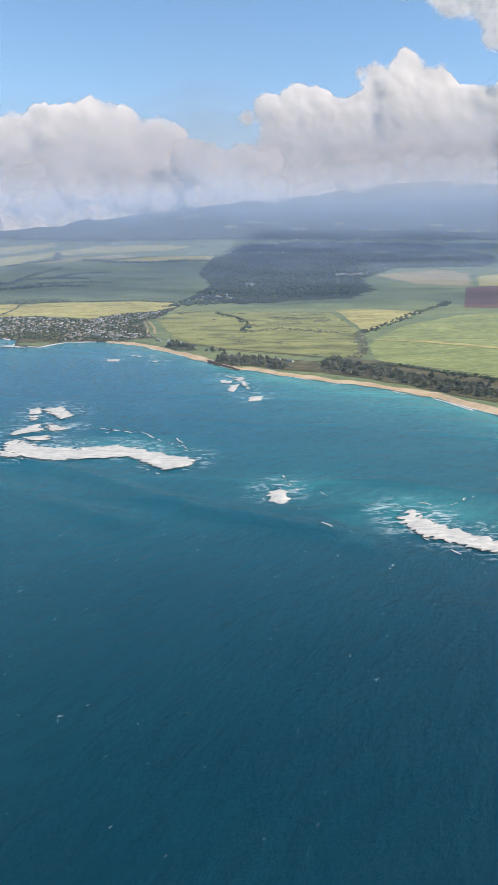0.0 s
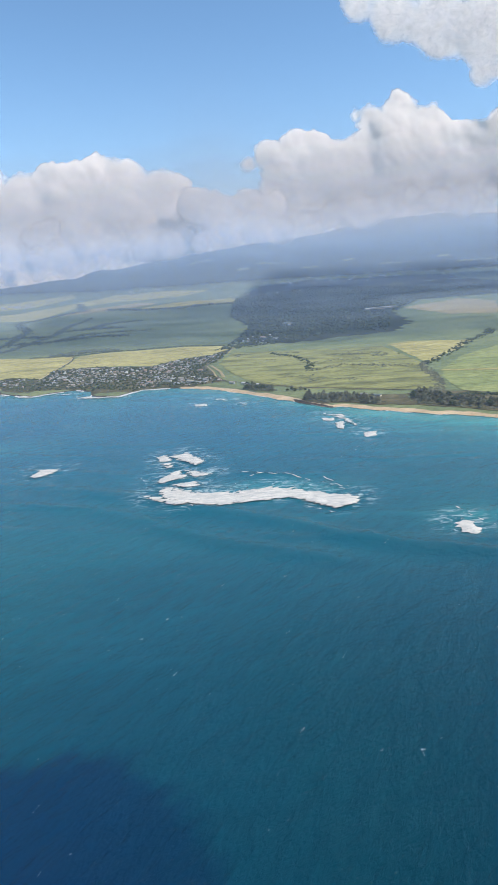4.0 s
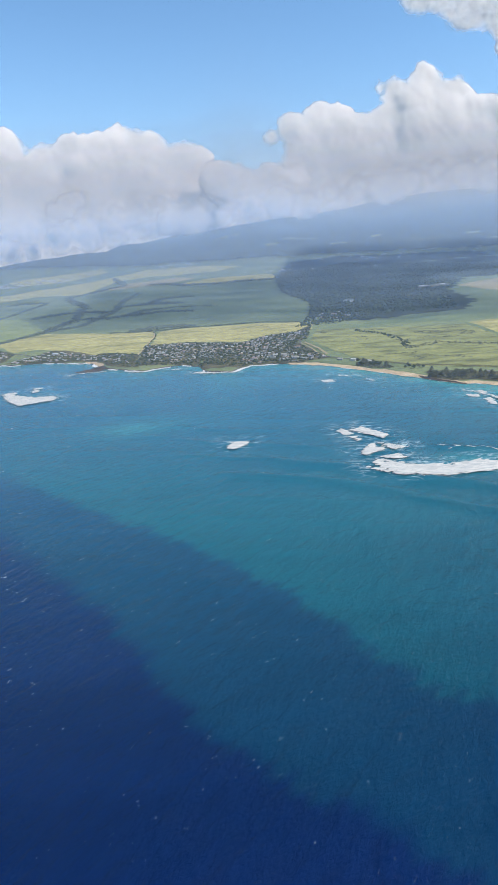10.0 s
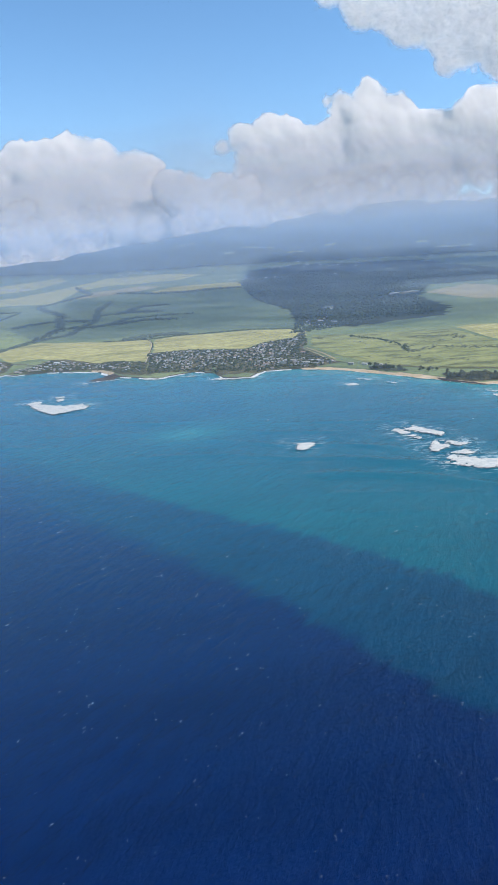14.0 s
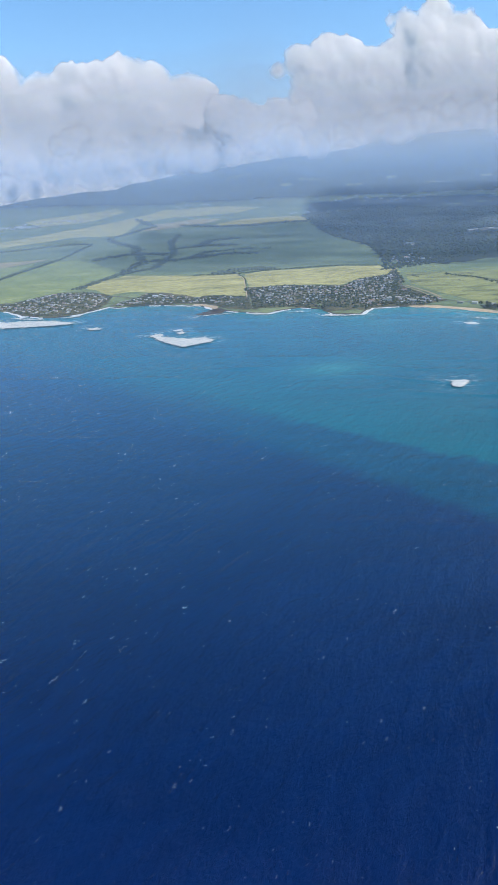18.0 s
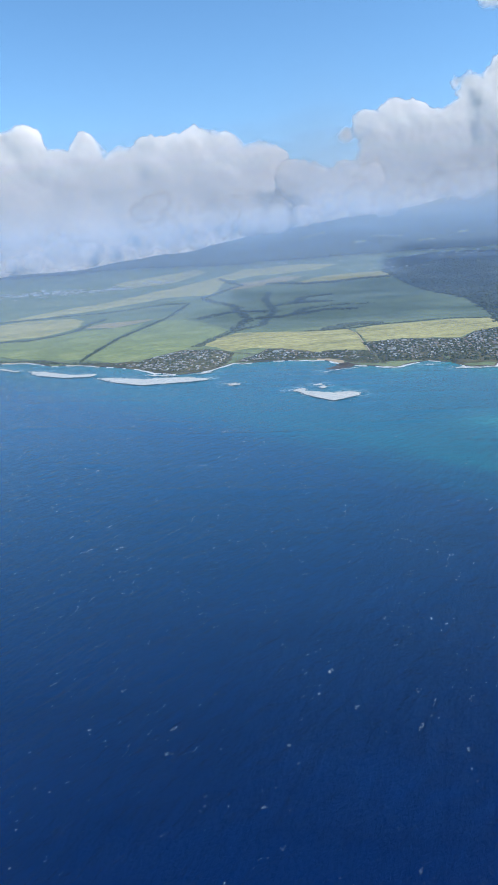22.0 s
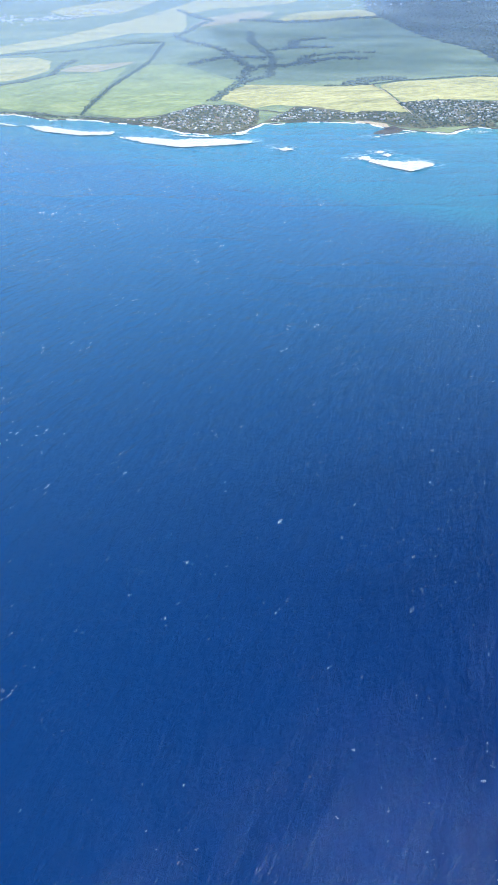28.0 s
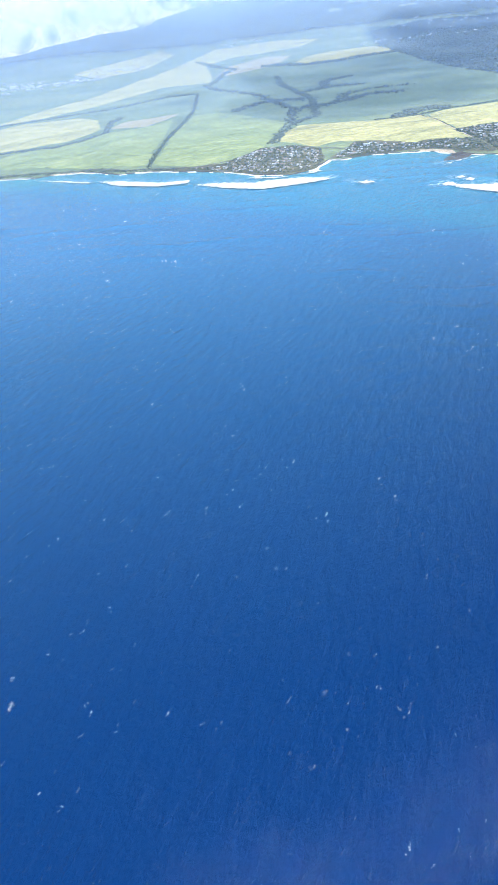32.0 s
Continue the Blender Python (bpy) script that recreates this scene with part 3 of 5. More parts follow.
def bottom_tint(x, y):
    """Bright sand, reef flat and drifting foam, 0 to 1 each, over the sea bed."""
    d = shore(x) - y                              # metres out from the shore
    blur = 8 + 170 * ease((-x - 330) / 500.0)
    e1 = signed_line(x, y, REEF_EDGE)
    e2 = signed_line(x, y, SHELF_EDGE)
    jag = 7 * rough_field(x, y, 60.0, 2.0)
    reef = 0.60 * ease((e1 + jag) / blur + 0.5) + 0.40 * ease((e2 + jag) / (1.4 * blur) + 0.5)
    reef *= (0.44 + 0.56 * ease((y - 80) / 330.0)) * (1 - 0.5 * ease((x + 150) / 140.0) * ease((360 - y) / 200.0))
    reef *= 1 - 0.30 * ease((x + 250) / 150.0) * ease((450 - y) / 200.0)
    reef = np.maximum(reef, 0.30 * ease((y - 120) / 900.0))
    east = ease((x + 40) / 160.0)
    sand = 0.95 * east * ease((62 - d) / 60.0) + 0.42 * (1 - east) * ease((70 - d) / 90.0)
    sand += 0.28 * east * ease((190 - d) / 160.0)
    sand += 0.16 * ease((330 - d) / 330.0) * ease((x + 500) / 300.0)
    sand += 0.12 * ease((150 - d) / 120.0) + 0.14 * ease((420 - d) / 420.0)
    for cx, cy, r, k in ((-365, 655, 26, 0.5), (-330, 680, 40, 0.2), (55, 385, 22, 0.45), (115, 345, 26, 0.6), (150, 330, 26, 0.4), (-70, 478, 22, 0.45), (-40, 462, 20, 0.35), (-20, 900, 60, 0.25), (-520, 870, 34, 0.35), (-1190, 1380, 60, 0.3)):
        sand = sand + k * np.exp(-(((x - cx) / (1.5 * r)) ** 2 + ((y - cy) / r) ** 2)) * (0.75 + 0.5 * rough_field(x, y, 30.0, cx))
    foam = np.zeros_like(sand)
    for poly in SURF:
        cx, cy = np.mean(poly, 0)
        close = np.hypot(x - cx, y - cy) < 130
        if close.any():
            f = np.zeros_like(foam)
            f[close] = ease(1 - np.maximum(0, -signed(x[close], y[close] - 9, poly)) / 22.0)
            foam = np.maximum(foam, 0.8 * f)
    foam = np.maximum(foam, 0.55 * ease((26 - d) / 22.0))
    return np.clip(sand, 0, 1), np.clip(reef, 0, 1), np.clip(foam, 0, 1)


def signed_line(x, y, line):
    """How far a place lies on the shore side of a line across the sea bed."""
    far = edge_far(x, y, line, closed=False)
    xs, ys = zip(*line)
    return np.where(y > np.interp(x, xs, ys), far, -far)


WAVES = [
    [(-158, 489), (-149, 497), (-121, 477), (-94, 471), (-68, 480), (-45, 465), (-6, 438), (-12, 422), (-29, 415), (-58, 447), (-108, 442), (-130, 448), (-151, 467)],
    [(-165, 473), (-142, 461), (-122, 443), (-140, 442), (-160, 460)],
    [(-163, 512), (-141, 546), (-132, 527), (-135, 517), (-153, 506)],
    [(-152, 592), (-136, 607), (-114, 565), (-127, 554), (-138, 570)],
    [(-158, 573), (-146, 569), (-144, 552), (-153, 551)],
    [(-161, 591), (-156, 597), (-150, 578), (-157, 577)],
    [(-136, 545), (-109, 524), (-126, 515), (-133, 525)],
    [(-146, 503), (-126, 510), (-118, 492), (-136, 489)],
    [(-274, 558), (-268, 579), (-250, 582), (-248, 568), (-263, 552)],
    [(39, 373), (46, 377), (47, 360), (43, 356), (38, 359)],
    [(103, 330), (114, 340), (126, 322), (138, 309), (160, 290), (180, 262), (150, 276), (123, 294), (108, 306)],
    [(23, 730), (43, 721), (48, 661), (41, 649), (35, 697)],
    [(44, 623), (55, 628), (51, 613), (42, 611)],
    [(17, 708), (27, 702), (25, 693), (17, 698)],
    [(27, 679), (34, 685), (27, 653), (24, 657)],
    [(-126, 851), (-113, 852), (-113, 838), (-125, 840)],
    [(-106, 892), (-76, 863), (-77, 858), (-102, 873)],
    [(-72, 848), (-58, 827), (-61, 817), (-69, 828)],
    [(-572, 904), (-556, 912), (-540, 890), (-514, 868), (-488, 872), (-478, 846), (-484, 832), (-504, 822), (-524, 812), (-545, 845), (-562, 880)],
    [(-534, 912), (-520, 916), (-512, 900), (-526, 896)],
    [(-895, 1142), (-858, 1136), (-802, 1096), (-763, 1092), (-730, 1086), (-684, 1050), (-690, 1036), (-726, 1030), (-800, 1034), (-849, 1076)],
    [(-1060, 1300), (-1005, 1262), (-941, 1200), (-893, 1188), (-900, 1160), (-955, 1168), (-1020, 1222)],
    [(-1180, 1398), (-1120, 1350), (-1060, 1288), (-1075, 1285), (-1140, 1350)],
    [(-665, 1002), (-634, 986), (-640, 972), (-660, 972)],
    [(-505, 1032), (-470, 1044), (-425, 1056), (-424, 1049), (-470, 1036), (-500, 1024)],
    [(-306, 982), (-286, 984), (-262, 968), (-234, 962), (-236, 954), (-268, 956), (-300, 968)],
    [(-410, 1038), (-392, 1040), (-376, 1014), (-392, 1012)],
    [(-800, 1140), (-770, 1120), (-740, 1102), (-742, 1094), (-772, 1104), (-802, 1128)],
    [(-730, 1106), (-700, 1112), (-684, 1124), (-680, 1110), (-700, 1096)],
    [(-565, 905), (-552, 912), (-548, 906), (-560, 899)],
    [(-532, 934), (-522, 938), (-518, 930), (-528, 928)],
    [(-350, 1020), (-322, 1026), (-320, 1016), (-346, 1012)],
]
SURF.extend(WAVES)

wx = spread((-6000, -2000, 250), (-2000, -1150, 14), (-1150, 330, 4.5), (330, 700, 14), (700, 6000, 250))
wy = spread((-3000, -200, 140), (-200, 60, 12), (60, 720, 4.0), (720, 1600, 6.5), (1600, 2600, 60))
X, Y = np.meshgrid(wx, wy)
sea_me = mesh("water", np.stack([X, Y, sea_height(X, Y)], -1).reshape(-1, 3), grid_faces(len(wy), len(wx)), SEA, True)
tint = sea_me.attributes.new("bottom_and_haze", "FLOAT_COLOR", "POINT")
rgba = np.ones((X.size, 4))
for k, channel in enumerate(bottom_tint(X.ravel(), Y.ravel())):
    rgba[:, k] = channel
# painted haze: grows with distance out from the near edge
rgba[:, 3] = ease((Y.ravel() - 60) / 950.0) * 0.95
tint.data.foreach_set("color", rgba.ravel())
kind_of = np.zeros((X.size, 4))
kind_of[:, 0] = (ease((X + 190) / 130.0) * ease((430 - Y) / 200.0)).ravel()
kind_of[:, 1] = (ease((-650 - X) / 350.0) * ease((700 - Y) / 400.0)).ravel()
sea_me.attributes.new("water", "FLOAT_COLOR", "POINT").data.foreach_set("color", kind_of.ravel())
tagged(new("water", sea_me), "wind-ruffled sea, deep blue offshore and teal over the reef", "sea", kind="structure")


def surf(poly, far):
    """One breaking wave: a low heap of foam, whole on its seaward lip and drawn out into streaks behind."""
    step = 0.9 if not far else 1.8
    xs, ys = zip(*poly)
    ax, ay = np.arange(min(xs) - 9, max(xs) + 9, step), np.arange(min(ys) - 9, max(ys) + 12, step)
    PX, PY = np.meshgrid(ax, ay)
    small = min(max(xs) - min(xs), max(ys) - min(ys)) < 14
    sd = signed(PX, PY, poly)
    along, across = 0.94 * PX + 0.34 * PY, -0.34 * PX + 0.94 * PY
    zero = PX * 0 + xs[0]
    streak = gradient_noise(along / 11.0, across / 3.2, zero) + 0.6 * gradient_noise(along / 4.5, across / 1.6, zero + 5)
    lee = np.clip((PY - np.min(ys)) / (np.max(ys) - np.min(ys)), 0, 1.2)
    sd = sd + streak * (1.6 + (2.2 if small else 9.0 if far else 5.0) * lee) + (1.7 if small else 2.6 if far else 0.8)
    ok = sd > -2.5
    h = 0.35 + ease(sd / 5.0) * (1.0 - 0.75 * lee) * (0.9 + 0.5 * gradient_noise(PX / 6.0, PY / 6.0, zero)) + 0.12 * gradient_noise(PX / 1.7, PY / 1.7, zero)
    z = np.maximum(sea_height(PX, PY), -0.1) + np.maximum(h, 0.3)
    f = grid_faces(len(ay), len(ax))
    f = f[ok.ravel()[f].sum(1) >= 3]
    if not len(f):
        return
    used = np.unique(f)
    back = np.zeros(PX.size, int)
    back[used] = np.arange(len(used))
    v = np.stack([PX + rng.normal(0, 0.15 * step, PX.shape), PY + rng.normal(0, 0.15 * step, PX.shape), z], -1).reshape(-1, 3)[used]
    me = mesh("breaking_wave", v, back[f], TORN_FOAM, True)
    me.attributes.new("cover", "FLOAT", "POINT").data.foreach_set("value", ease((sd.ravel()[used] + 2.5) / (17.0 if far and not small else 12.0 if not small else 6.0)))
    tagged(new("breaking_wave", me), "white foaming wave breaking over the reef" if not small else "small patch of white foam on the sea", "wave", "breaking waves")


def lip(line, width, label):
    """A thin torn line of foam on the back of a wave."""
    pts = []
    for (ax, ay), (bx, by) in zip(line, line[1:]):
        n = max(2, int(math.dist((ax, ay), (bx, by)) / 0.8))
        pts += [(ax + (bx - ax) * k / n, ay + (by - ay) * k / n) for k in range(n)]
    p = np.array(pts, float)
    p += np.stack([gradient_noise(p[:, 0] / 7, p[:, 1] / 7, p[:, 0] * 0 + 1), gradient_noise(p[:, 0] / 7, p[:, 1] / 7, p[:, 0] * 0 + 5)], -1) * 1.8
    side = np.gradient(p, axis=0)
    side = np.stack([-side[:, 1], side[:, 0]], -1) / (np.linalg.norm(side, axis=1)[:, None] + 1e-6)
    across = np.linspace(-1, 1, 7)
    V, C = [], []
    for a in across:
        q = p + side * a * width
        V.append(np.column_stack([q, np.maximum(sea_height(q[:, 0], q[:, 1]), 0) + 0.45]))
        C.append((1 - abs(a)) * (0.46 + 0.5 * gradient_noise(p[:, 0] / 6, p[:, 1] / 6, p[:, 0] * 0 + 3)))
    me = mesh("foam_line", np.concatenate(V), grid_faces(len(across), len(p)), TORN_FOAM, True)
    me.attributes.new("cover", "FLOAT", "POINT").data.foreach_set("value", np.clip(np.concatenate(C), 0, 1))
    tagged(new("foam_line", me), label, "foam", "foam lines")


for line in ([(49, 403), (51, 388), (56, 375), (61, 365)], [(66, 380), (70, 369), (74, 358)], [(124, 350), (130, 346), (136, 344), (145, 347), (156, 355)], [(60, 322), (64, 319), (67, 315)], [(105, 312), (109, 307), (113, 300), (119, 292), (125, 284)], [(-161, 464), (-146, 454), (-127, 439)], [(-47, 426), (-39, 419), (-30, 409)], [(-88, 522), (-73, 513), (-54, 503)], [(-25, 498), (-16, 467), (-9, 461)], [(-85, 510), (-66, 513), (-53, 508), (-37, 488), (-21, 471), (-12, 452)]):
    lip(line, 1.7, "thin torn line of white foam behind a breaking wave")

for poly in WAVES:
    surf(poly, poly[0][1] > 650)


def ribbon(name, xa, xb, near, far, mat, label, lift, step=3.0, category="beach", gaps=0.0, seed=1.0, kind="structure"):
    """A band along the shore, between two distances inland."""
    x = np.arange(xa, xb, step)
    slope = np.gradient(np.interp(x, COAST_X, COAST_Y), step)
    k = np.sqrt(1 + np.minimum(slope**2, 6))
    rowsn = 6
    V = []
    for r in range(rowsn):
        w = r / (rowsn - 1)
        d = (near + (far - near) * w + 1.3 * wob(x, 45.0, seed + (r > 2) * 3) * (1 if r in (0, rowsn - 1) else 0)) * k
        y = shore(x) + d
        V.append(np.stack([x, y, np.maximum(ground_z(x, y), 0.05) + lift], -1))
    f = grid_faces(rowsn, len(x))
    if gaps:
        mid = (f[:, 0] % len(x))
        f = f[wob(x, 140.0, seed)[mid] + 0.5 * wob(x, 31.0, seed + 1)[mid] > gaps - 0.6]
    return tagged(new(name, mesh(name, np.concatenate(V), f, mat, True)), label, category, kind=kind)


ribbon("beach", -150, 330, -2.0, 9.5, SAND, "orange tan sand beach below the trees", 0.3)
ribbon("beach", -492, -452, 0, 9, SAND, "small sand beach in a cove", 0.3, seed=3.0)
ribbon("beach", -985, -905, 0.5, 4, SAND, "orange earth bank above the rocks", 0.25, seed=6.0)
ribbon("beach", -1150, -1080, 1, 6, SAND, "sandy bluff at a headland", 0.25, seed=7.0)
ribbon("shore_rocks", -1500, -150, -2.5, 4.0, ROCK, "dark lava rock shore", 0.1, category="rocks", seed=2.0)
ribbon("shore_rocks", 2, 44, -3.0, 4.0, ROCK, "dark rock ledge below the headland trees", 0.5, category="rocks", seed=4.0)
ribbon("shore_foam", -1450, -150, -8.0, -0.5, FOAM, "broken white line of foam along the rocks", 0.35, category="foam", gaps=0.3, seed=5.0)
ribbon("shore_foam", -150, 320, -3.2, -1.4, FOAM, "thin white wash along the sand", 0.3, category="foam", gaps=0.5, seed=9.0)
ribbon("shore_foam", 160, 320, -7.5, -5.5, FOAM, "thin white wash off the sand", 0.3, category="foam", gaps=0.8, seed=11.0)

# reef flat that dries at the spit
drape("reef_flat", [(-500, 1036), (-470, 1048), (-440, 1060), (-450, 1085), (-470, 1092), (-490, 1062)], ROCK, "dark wet reef flat beside the cove", lift=4.25, step=5, category="reef")

# whitecaps: small torn fans of foam, thick offshore, thin over the reef
cx, cy = rng.uniform(-1700, 500, 46000), rng.uniform(-120, 1250, 46000)
out = np.interp(cx, *zip(*REEF_EDGE)) - cy
chance = np.where(out > 40, 0.95, np.where(cy < 380, 0.35, 0.12))
keep = (cy < shore(cx) - 60) & (rng.random(len(cx)) < chance * (0.55 + 0.72 * rough_field(cx, cy, 90.0, 1.0)))
cx, cy = cx[keep], cy[keep]
size = (0.14 + 0.36 * rng.random(len(cx)) ** 3 + np.where(rng.random(len(cx)) < 0.04, 0.4, 0)) * np.minimum(1.0, 0.62 + cy / 900)
size = size * np.where(cx < -600, 1.15, 1.0)
copies = rng.integers(1, 8, len(cx))               # scraps of foam in each whitecap
cx, cy, size = np.repeat(cx, copies), np.repeat(cy, copies), np.repeat(size, copies)
slip, off = rng.normal(0, 2.0, len(cx)) * size, rng.normal(0, 0.8, len(cx)) * size
cx, cy = cx + 0.64 * slip - 0.77 * off, cy + 0.77 * slip + 0.64 * off
cz = sea_height(cx, cy)
wide, deep_, turn = size * rng.uniform(0.25, 0.95, len(cx)), size * rng.uniform(0.1, 0.32, len(cx)), rng.normal(0.75, 0.5, len(cx))
rim_t = np.arange(7) / 7 * 2 * math.pi
rr = rng.uniform(0.5, 1.3, (len(cx), 7))
lx, ly = np.cos(rim_t) * wide[:, None] * rr, np.sin(rim_t) * deep_[:, None] * rr
px = cx[:, None] + lx * np.cos(turn)[:, None] - ly * np.sin(turn)[:, None]
py = cy[:, None] + lx * np.sin(turn)[:, None] + ly * np.cos(turn)[:, None]
pz = np.repeat((cz + 0.22)[:, None], 7, 1)
hub = np.stack([cx, cy, cz + 0.55 * np.minimum(1.0, size)], -1)[:, None]
cap_v = np.concatenate([hub, np.stack([px, py, pz], -1)], 1).reshape(-1, 3)
fan = np.array([(0, 1 + k, 1 + (k + 1) % 7) for k in range(7)])
cap_f = (np.arange(len(cx)) * 8)[:, None, None] + fan
cap_f = cap_f.reshape(-1, 3)
tagged(new("whitecaps", mesh("whitecaps", cap_v, cap_f, FOAM)), "small scattered whitecaps on the open sea", "whitecaps", kind="stuff")

# ---- clouds ----
def billow(x, y, z, sizes):
    out = 0.0
    for size, amount in sizes:
        n = np.abs(gradient_noise(x / size + 7.1, y / size + 3.7, z / size + size))
        out = out + amount * (2.2 * n - 0.55)
    return out


def icosphere(sub):
    bm = bmesh.new()
    bmesh.ops.create_icosphere(bm, subdivisions=sub, radius=1.0)
    v = np.array([p.co[:] for p in bm.verts])
    f = np.array([[p.index for p in q.verts] for q in bm.faces])
    bm.free()
    return v, f


BALL = {k: icosphere(k) for k in (1, 2, 3)}


def bank(lobes, y0, label, deep=0.32, base=200.0, fade=420.0, thin=1.0, step=7.0, ragged=1.0, soft=(16.0, 90.0), small=1.0, tilt=0.0):
    """A cumulus bank: lobes (x, z, radius), each a heap of lesser puffs that carry puffs in turn, dense within, crisp at the crown and thin towards its foot."""
    r = np.random.default_rng(int(abs(lobes[0][0]) + lobes[0][1]))
    xs = np.arange(min(x - q for x, z, q in lobes) - 90, max(x + q for x, z, q in lobes) + 90, step)
    zs = np.arange(max(base - 120 - 4000 * abs(tilt), min(z - q for x, z, q in lobes) - 60), max(z + q for x, z, q in lobes) + 90, step)
    PX, PZ = np.meshgrid(xs, zs)
    # puffs of (x, z, radius, how far they stand out)
    puffs = [(x, z, 0.93 * q, 0.0) for x, z, q in lobes]
    heap = list(puffs)
    for share, count in ((0.36, 13), (0.40, 6)):
        fresh = []
        for x, z, q, out in heap:
            for _ in range(count):
                kid = q * share * r.uniform(0.6, 1.3)
                a, far = r.uniform(0, 6.283), math.sqrt(r.random()) * (q - 0.55 * kid)
                fresh.append((x + math.cos(a) * far, z + math.sin(a) * far, kid, out + 0.6 * math.sqrt(q * q - far * far)))
        heap = fresh
        puffs += fresh
    D, T = np.full(PX.shape, -200.0), np.zeros(PX.shape)
    for x, z, q, out in puffs:
        i0, i1 = np.searchsorted(xs, (x - q - 60, x + q + 60))
        j0, j1 = np.searchsorted(zs, (z - q - 60, z + q + 60))
        rho = np.hypot(PX[j0:j1, i0:i1] - x, PZ[j0:j1, i0:i1] - z)
        box = (slice(j0, j1), slice(i0, i1))
        D[box] = np.logaddexp(D[box] / 5.0, (q - rho) / 5.0) * 5.0
        k = 0.14 * q + 5.0
        T[box] = np.logaddexp(T[box] / k, (out + 0.8 * np.sqrt(np.maximum(q * q - rho * rho, 0)) - 1.5 * np.maximum(rho - q, 0)) / k) * k
    zero = PX * 0
    rim = sum(m * gradient_noise(PX / n + 3.1, zero + y0 / n, PZ / n + 5.3) for n, m in ((150, 22), (70, 13), (32, 8), (15, 4)))
    D = np.clip(D + ragged * small * rim, -200, 400)
    for axis in (0, 1) * 2:                            # vapour rounds off the creases
        T = (np.roll(T, 1, axis) + np.roll(T, -1, axis) + np.roll(T, 2, axis) + np.roll(T, -2, axis) + T) / 5
    T = deep * T + np.clip(D / 40.0, 0, 1) * small * 2.5 * gradient_noise(PX / 45 + 1.7, zero + y0 / 45, PZ / 45 + 9.3)
    crown = ease((PZ - np.mean([z for x, z, q in lobes]) + 60) / 260.0)
    edge = soft[1] + (soft[0] - soft[1]) * crown * ease(0.5 + 1.1 * gradient_noise(PX / 260, zero + 2.2, PZ / 260))
    cover = thin * ease(D / edge) * ease((PZ - base - tilt * PX + 30 * gradient_noise(PX / 150, zero, PZ / 90)) / fade)
    f = grid_faces(len(zs), len(xs))
    f = f[(D.ravel()[f] > 0).any(1) & (cover.ravel()[f] > 0.002).any(1)]
    n = PX.size
    rim = np.where(D.ravel() <= 0, np.arange(n), np.arange(n) + n)
    f = np.concatenate([f, rim[f[:, ::-1]]])
    used = np.unique(f)
    turn = np.zeros(2 * n, int)
    turn[used] = np.arange(len(used))
    v = np.concatenate([np.stack([PX, y0 - T, PZ], -1).reshape(-1, 3), np.stack([PX, y0 + 0.4 * T, PZ], -1).reshape(-1, 3)])[used]
    me = mesh("cumulus_cloud", v, turn[f], CLOUD, True)
    within_body = cover * ease((D - 50) / 70.0)        # the far side begins well inside the rim
    me.attributes.new("cover", "FLOAT", "POINT").data.foreach_set("value", np.concatenate([cover.ravel(), within_body.ravel()])[used])
    return tagged(new("cumulus_cloud", me), label, "cloud", "cumulus clouds")


bank([(-1458, 876, 180), (-1648, 836, 172), (-1908, 904, 250), (-2235, 890, 300), (-2594, 879, 340), (-1313, 746, 212), (-1517, 636, 299), (-2036, 636, 350), (-2467, 665, 405), (-2923, 833, 421), (-3242, 819, 432), (-1500, 380, 250), (-2000, 350, 300), (-2600, 380, 330), (-3100, 420, 380), (-1236, 803, 200), (-1035, 821, 215), (-839, 772, 260), (-702, 891, 190), (-522, 842, 190), (-303, 792, 190), (-208, 807, 124), (-890, 599, 336), (-480, 601, 332), (-1189, 564, 298), (-1700, 480, 300), (-2250, 470, 330), (-2850, 500, 340), (-1250, 400, 260), (-800, 400, 260), (-350, 430, 250), (0, 450, 240), *[(x, 240, 270) for x in range(-3300, 100, 260)]], 4840, "broad pale cumulus bank with warm lit tops over the hills", base=-180, fade=300)
bank([(48, 612, 175), (282, 577, 195), (439, 614, 140), (163, 467, 210), (-66, 648, 160), (60, 330, 250), (320, 340, 260)], 4720, "low grey white cumulus between two towers", base=-60, fade=250)
bank([(305, 925, 105), (448, 965, 150), (643, 1024, 140), (790, 1009, 130), (572, 805, 250), (873, 807, 280), (1060, 877, 240), (689, 599, 247), (1073, 600, 292), (1062, 1200, 80), (1178, 1162, 150), (1367, 1180, 190), (1564, 1099, 195), (1735, 929, 222), (1387, 892, 347), (1715, 718, 309), (1407, 609, 302), *[(x, 370, 270) for x in range(560, 3200, 260)], (1895, 1023, 160), (2062, 922, 290), (1893, 676, 265), (2292, 958, 390), (2663, 857, 425), (3076, 789, 490)], 4820, "tall white cumulus towers with warm lit crowns over the mountain", deep=0.27, base=-20, fade=300)
bank([(-1083, 476, 80), (-1010, 503, 90), (-940, 533, 72)], 4190, "small warm lit scrap of cumulus before the bank", base=340, fade=60, thin=0.78, soft=(34, 40), step=5, small=0.45)
bank([(680, 520, 110), (800, 505, 125), (950, 525, 135), (1100, 510, 125), (1260, 525, 150), (1420, 515, 140), (1580, 510, 120)], 4560, "low ragged cloud along the foot of the towers", base=420, fade=110, thin=0.6, soft=(50, 70))
bank([(-760, 470, 120), (-640, 480, 130), (-480, 500, 125), (-340, 480, 120), (-200, 487, 120)], 4540, "low ragged cloud before the bank", base=390, fade=110, thin=0.45, soft=(50, 70))
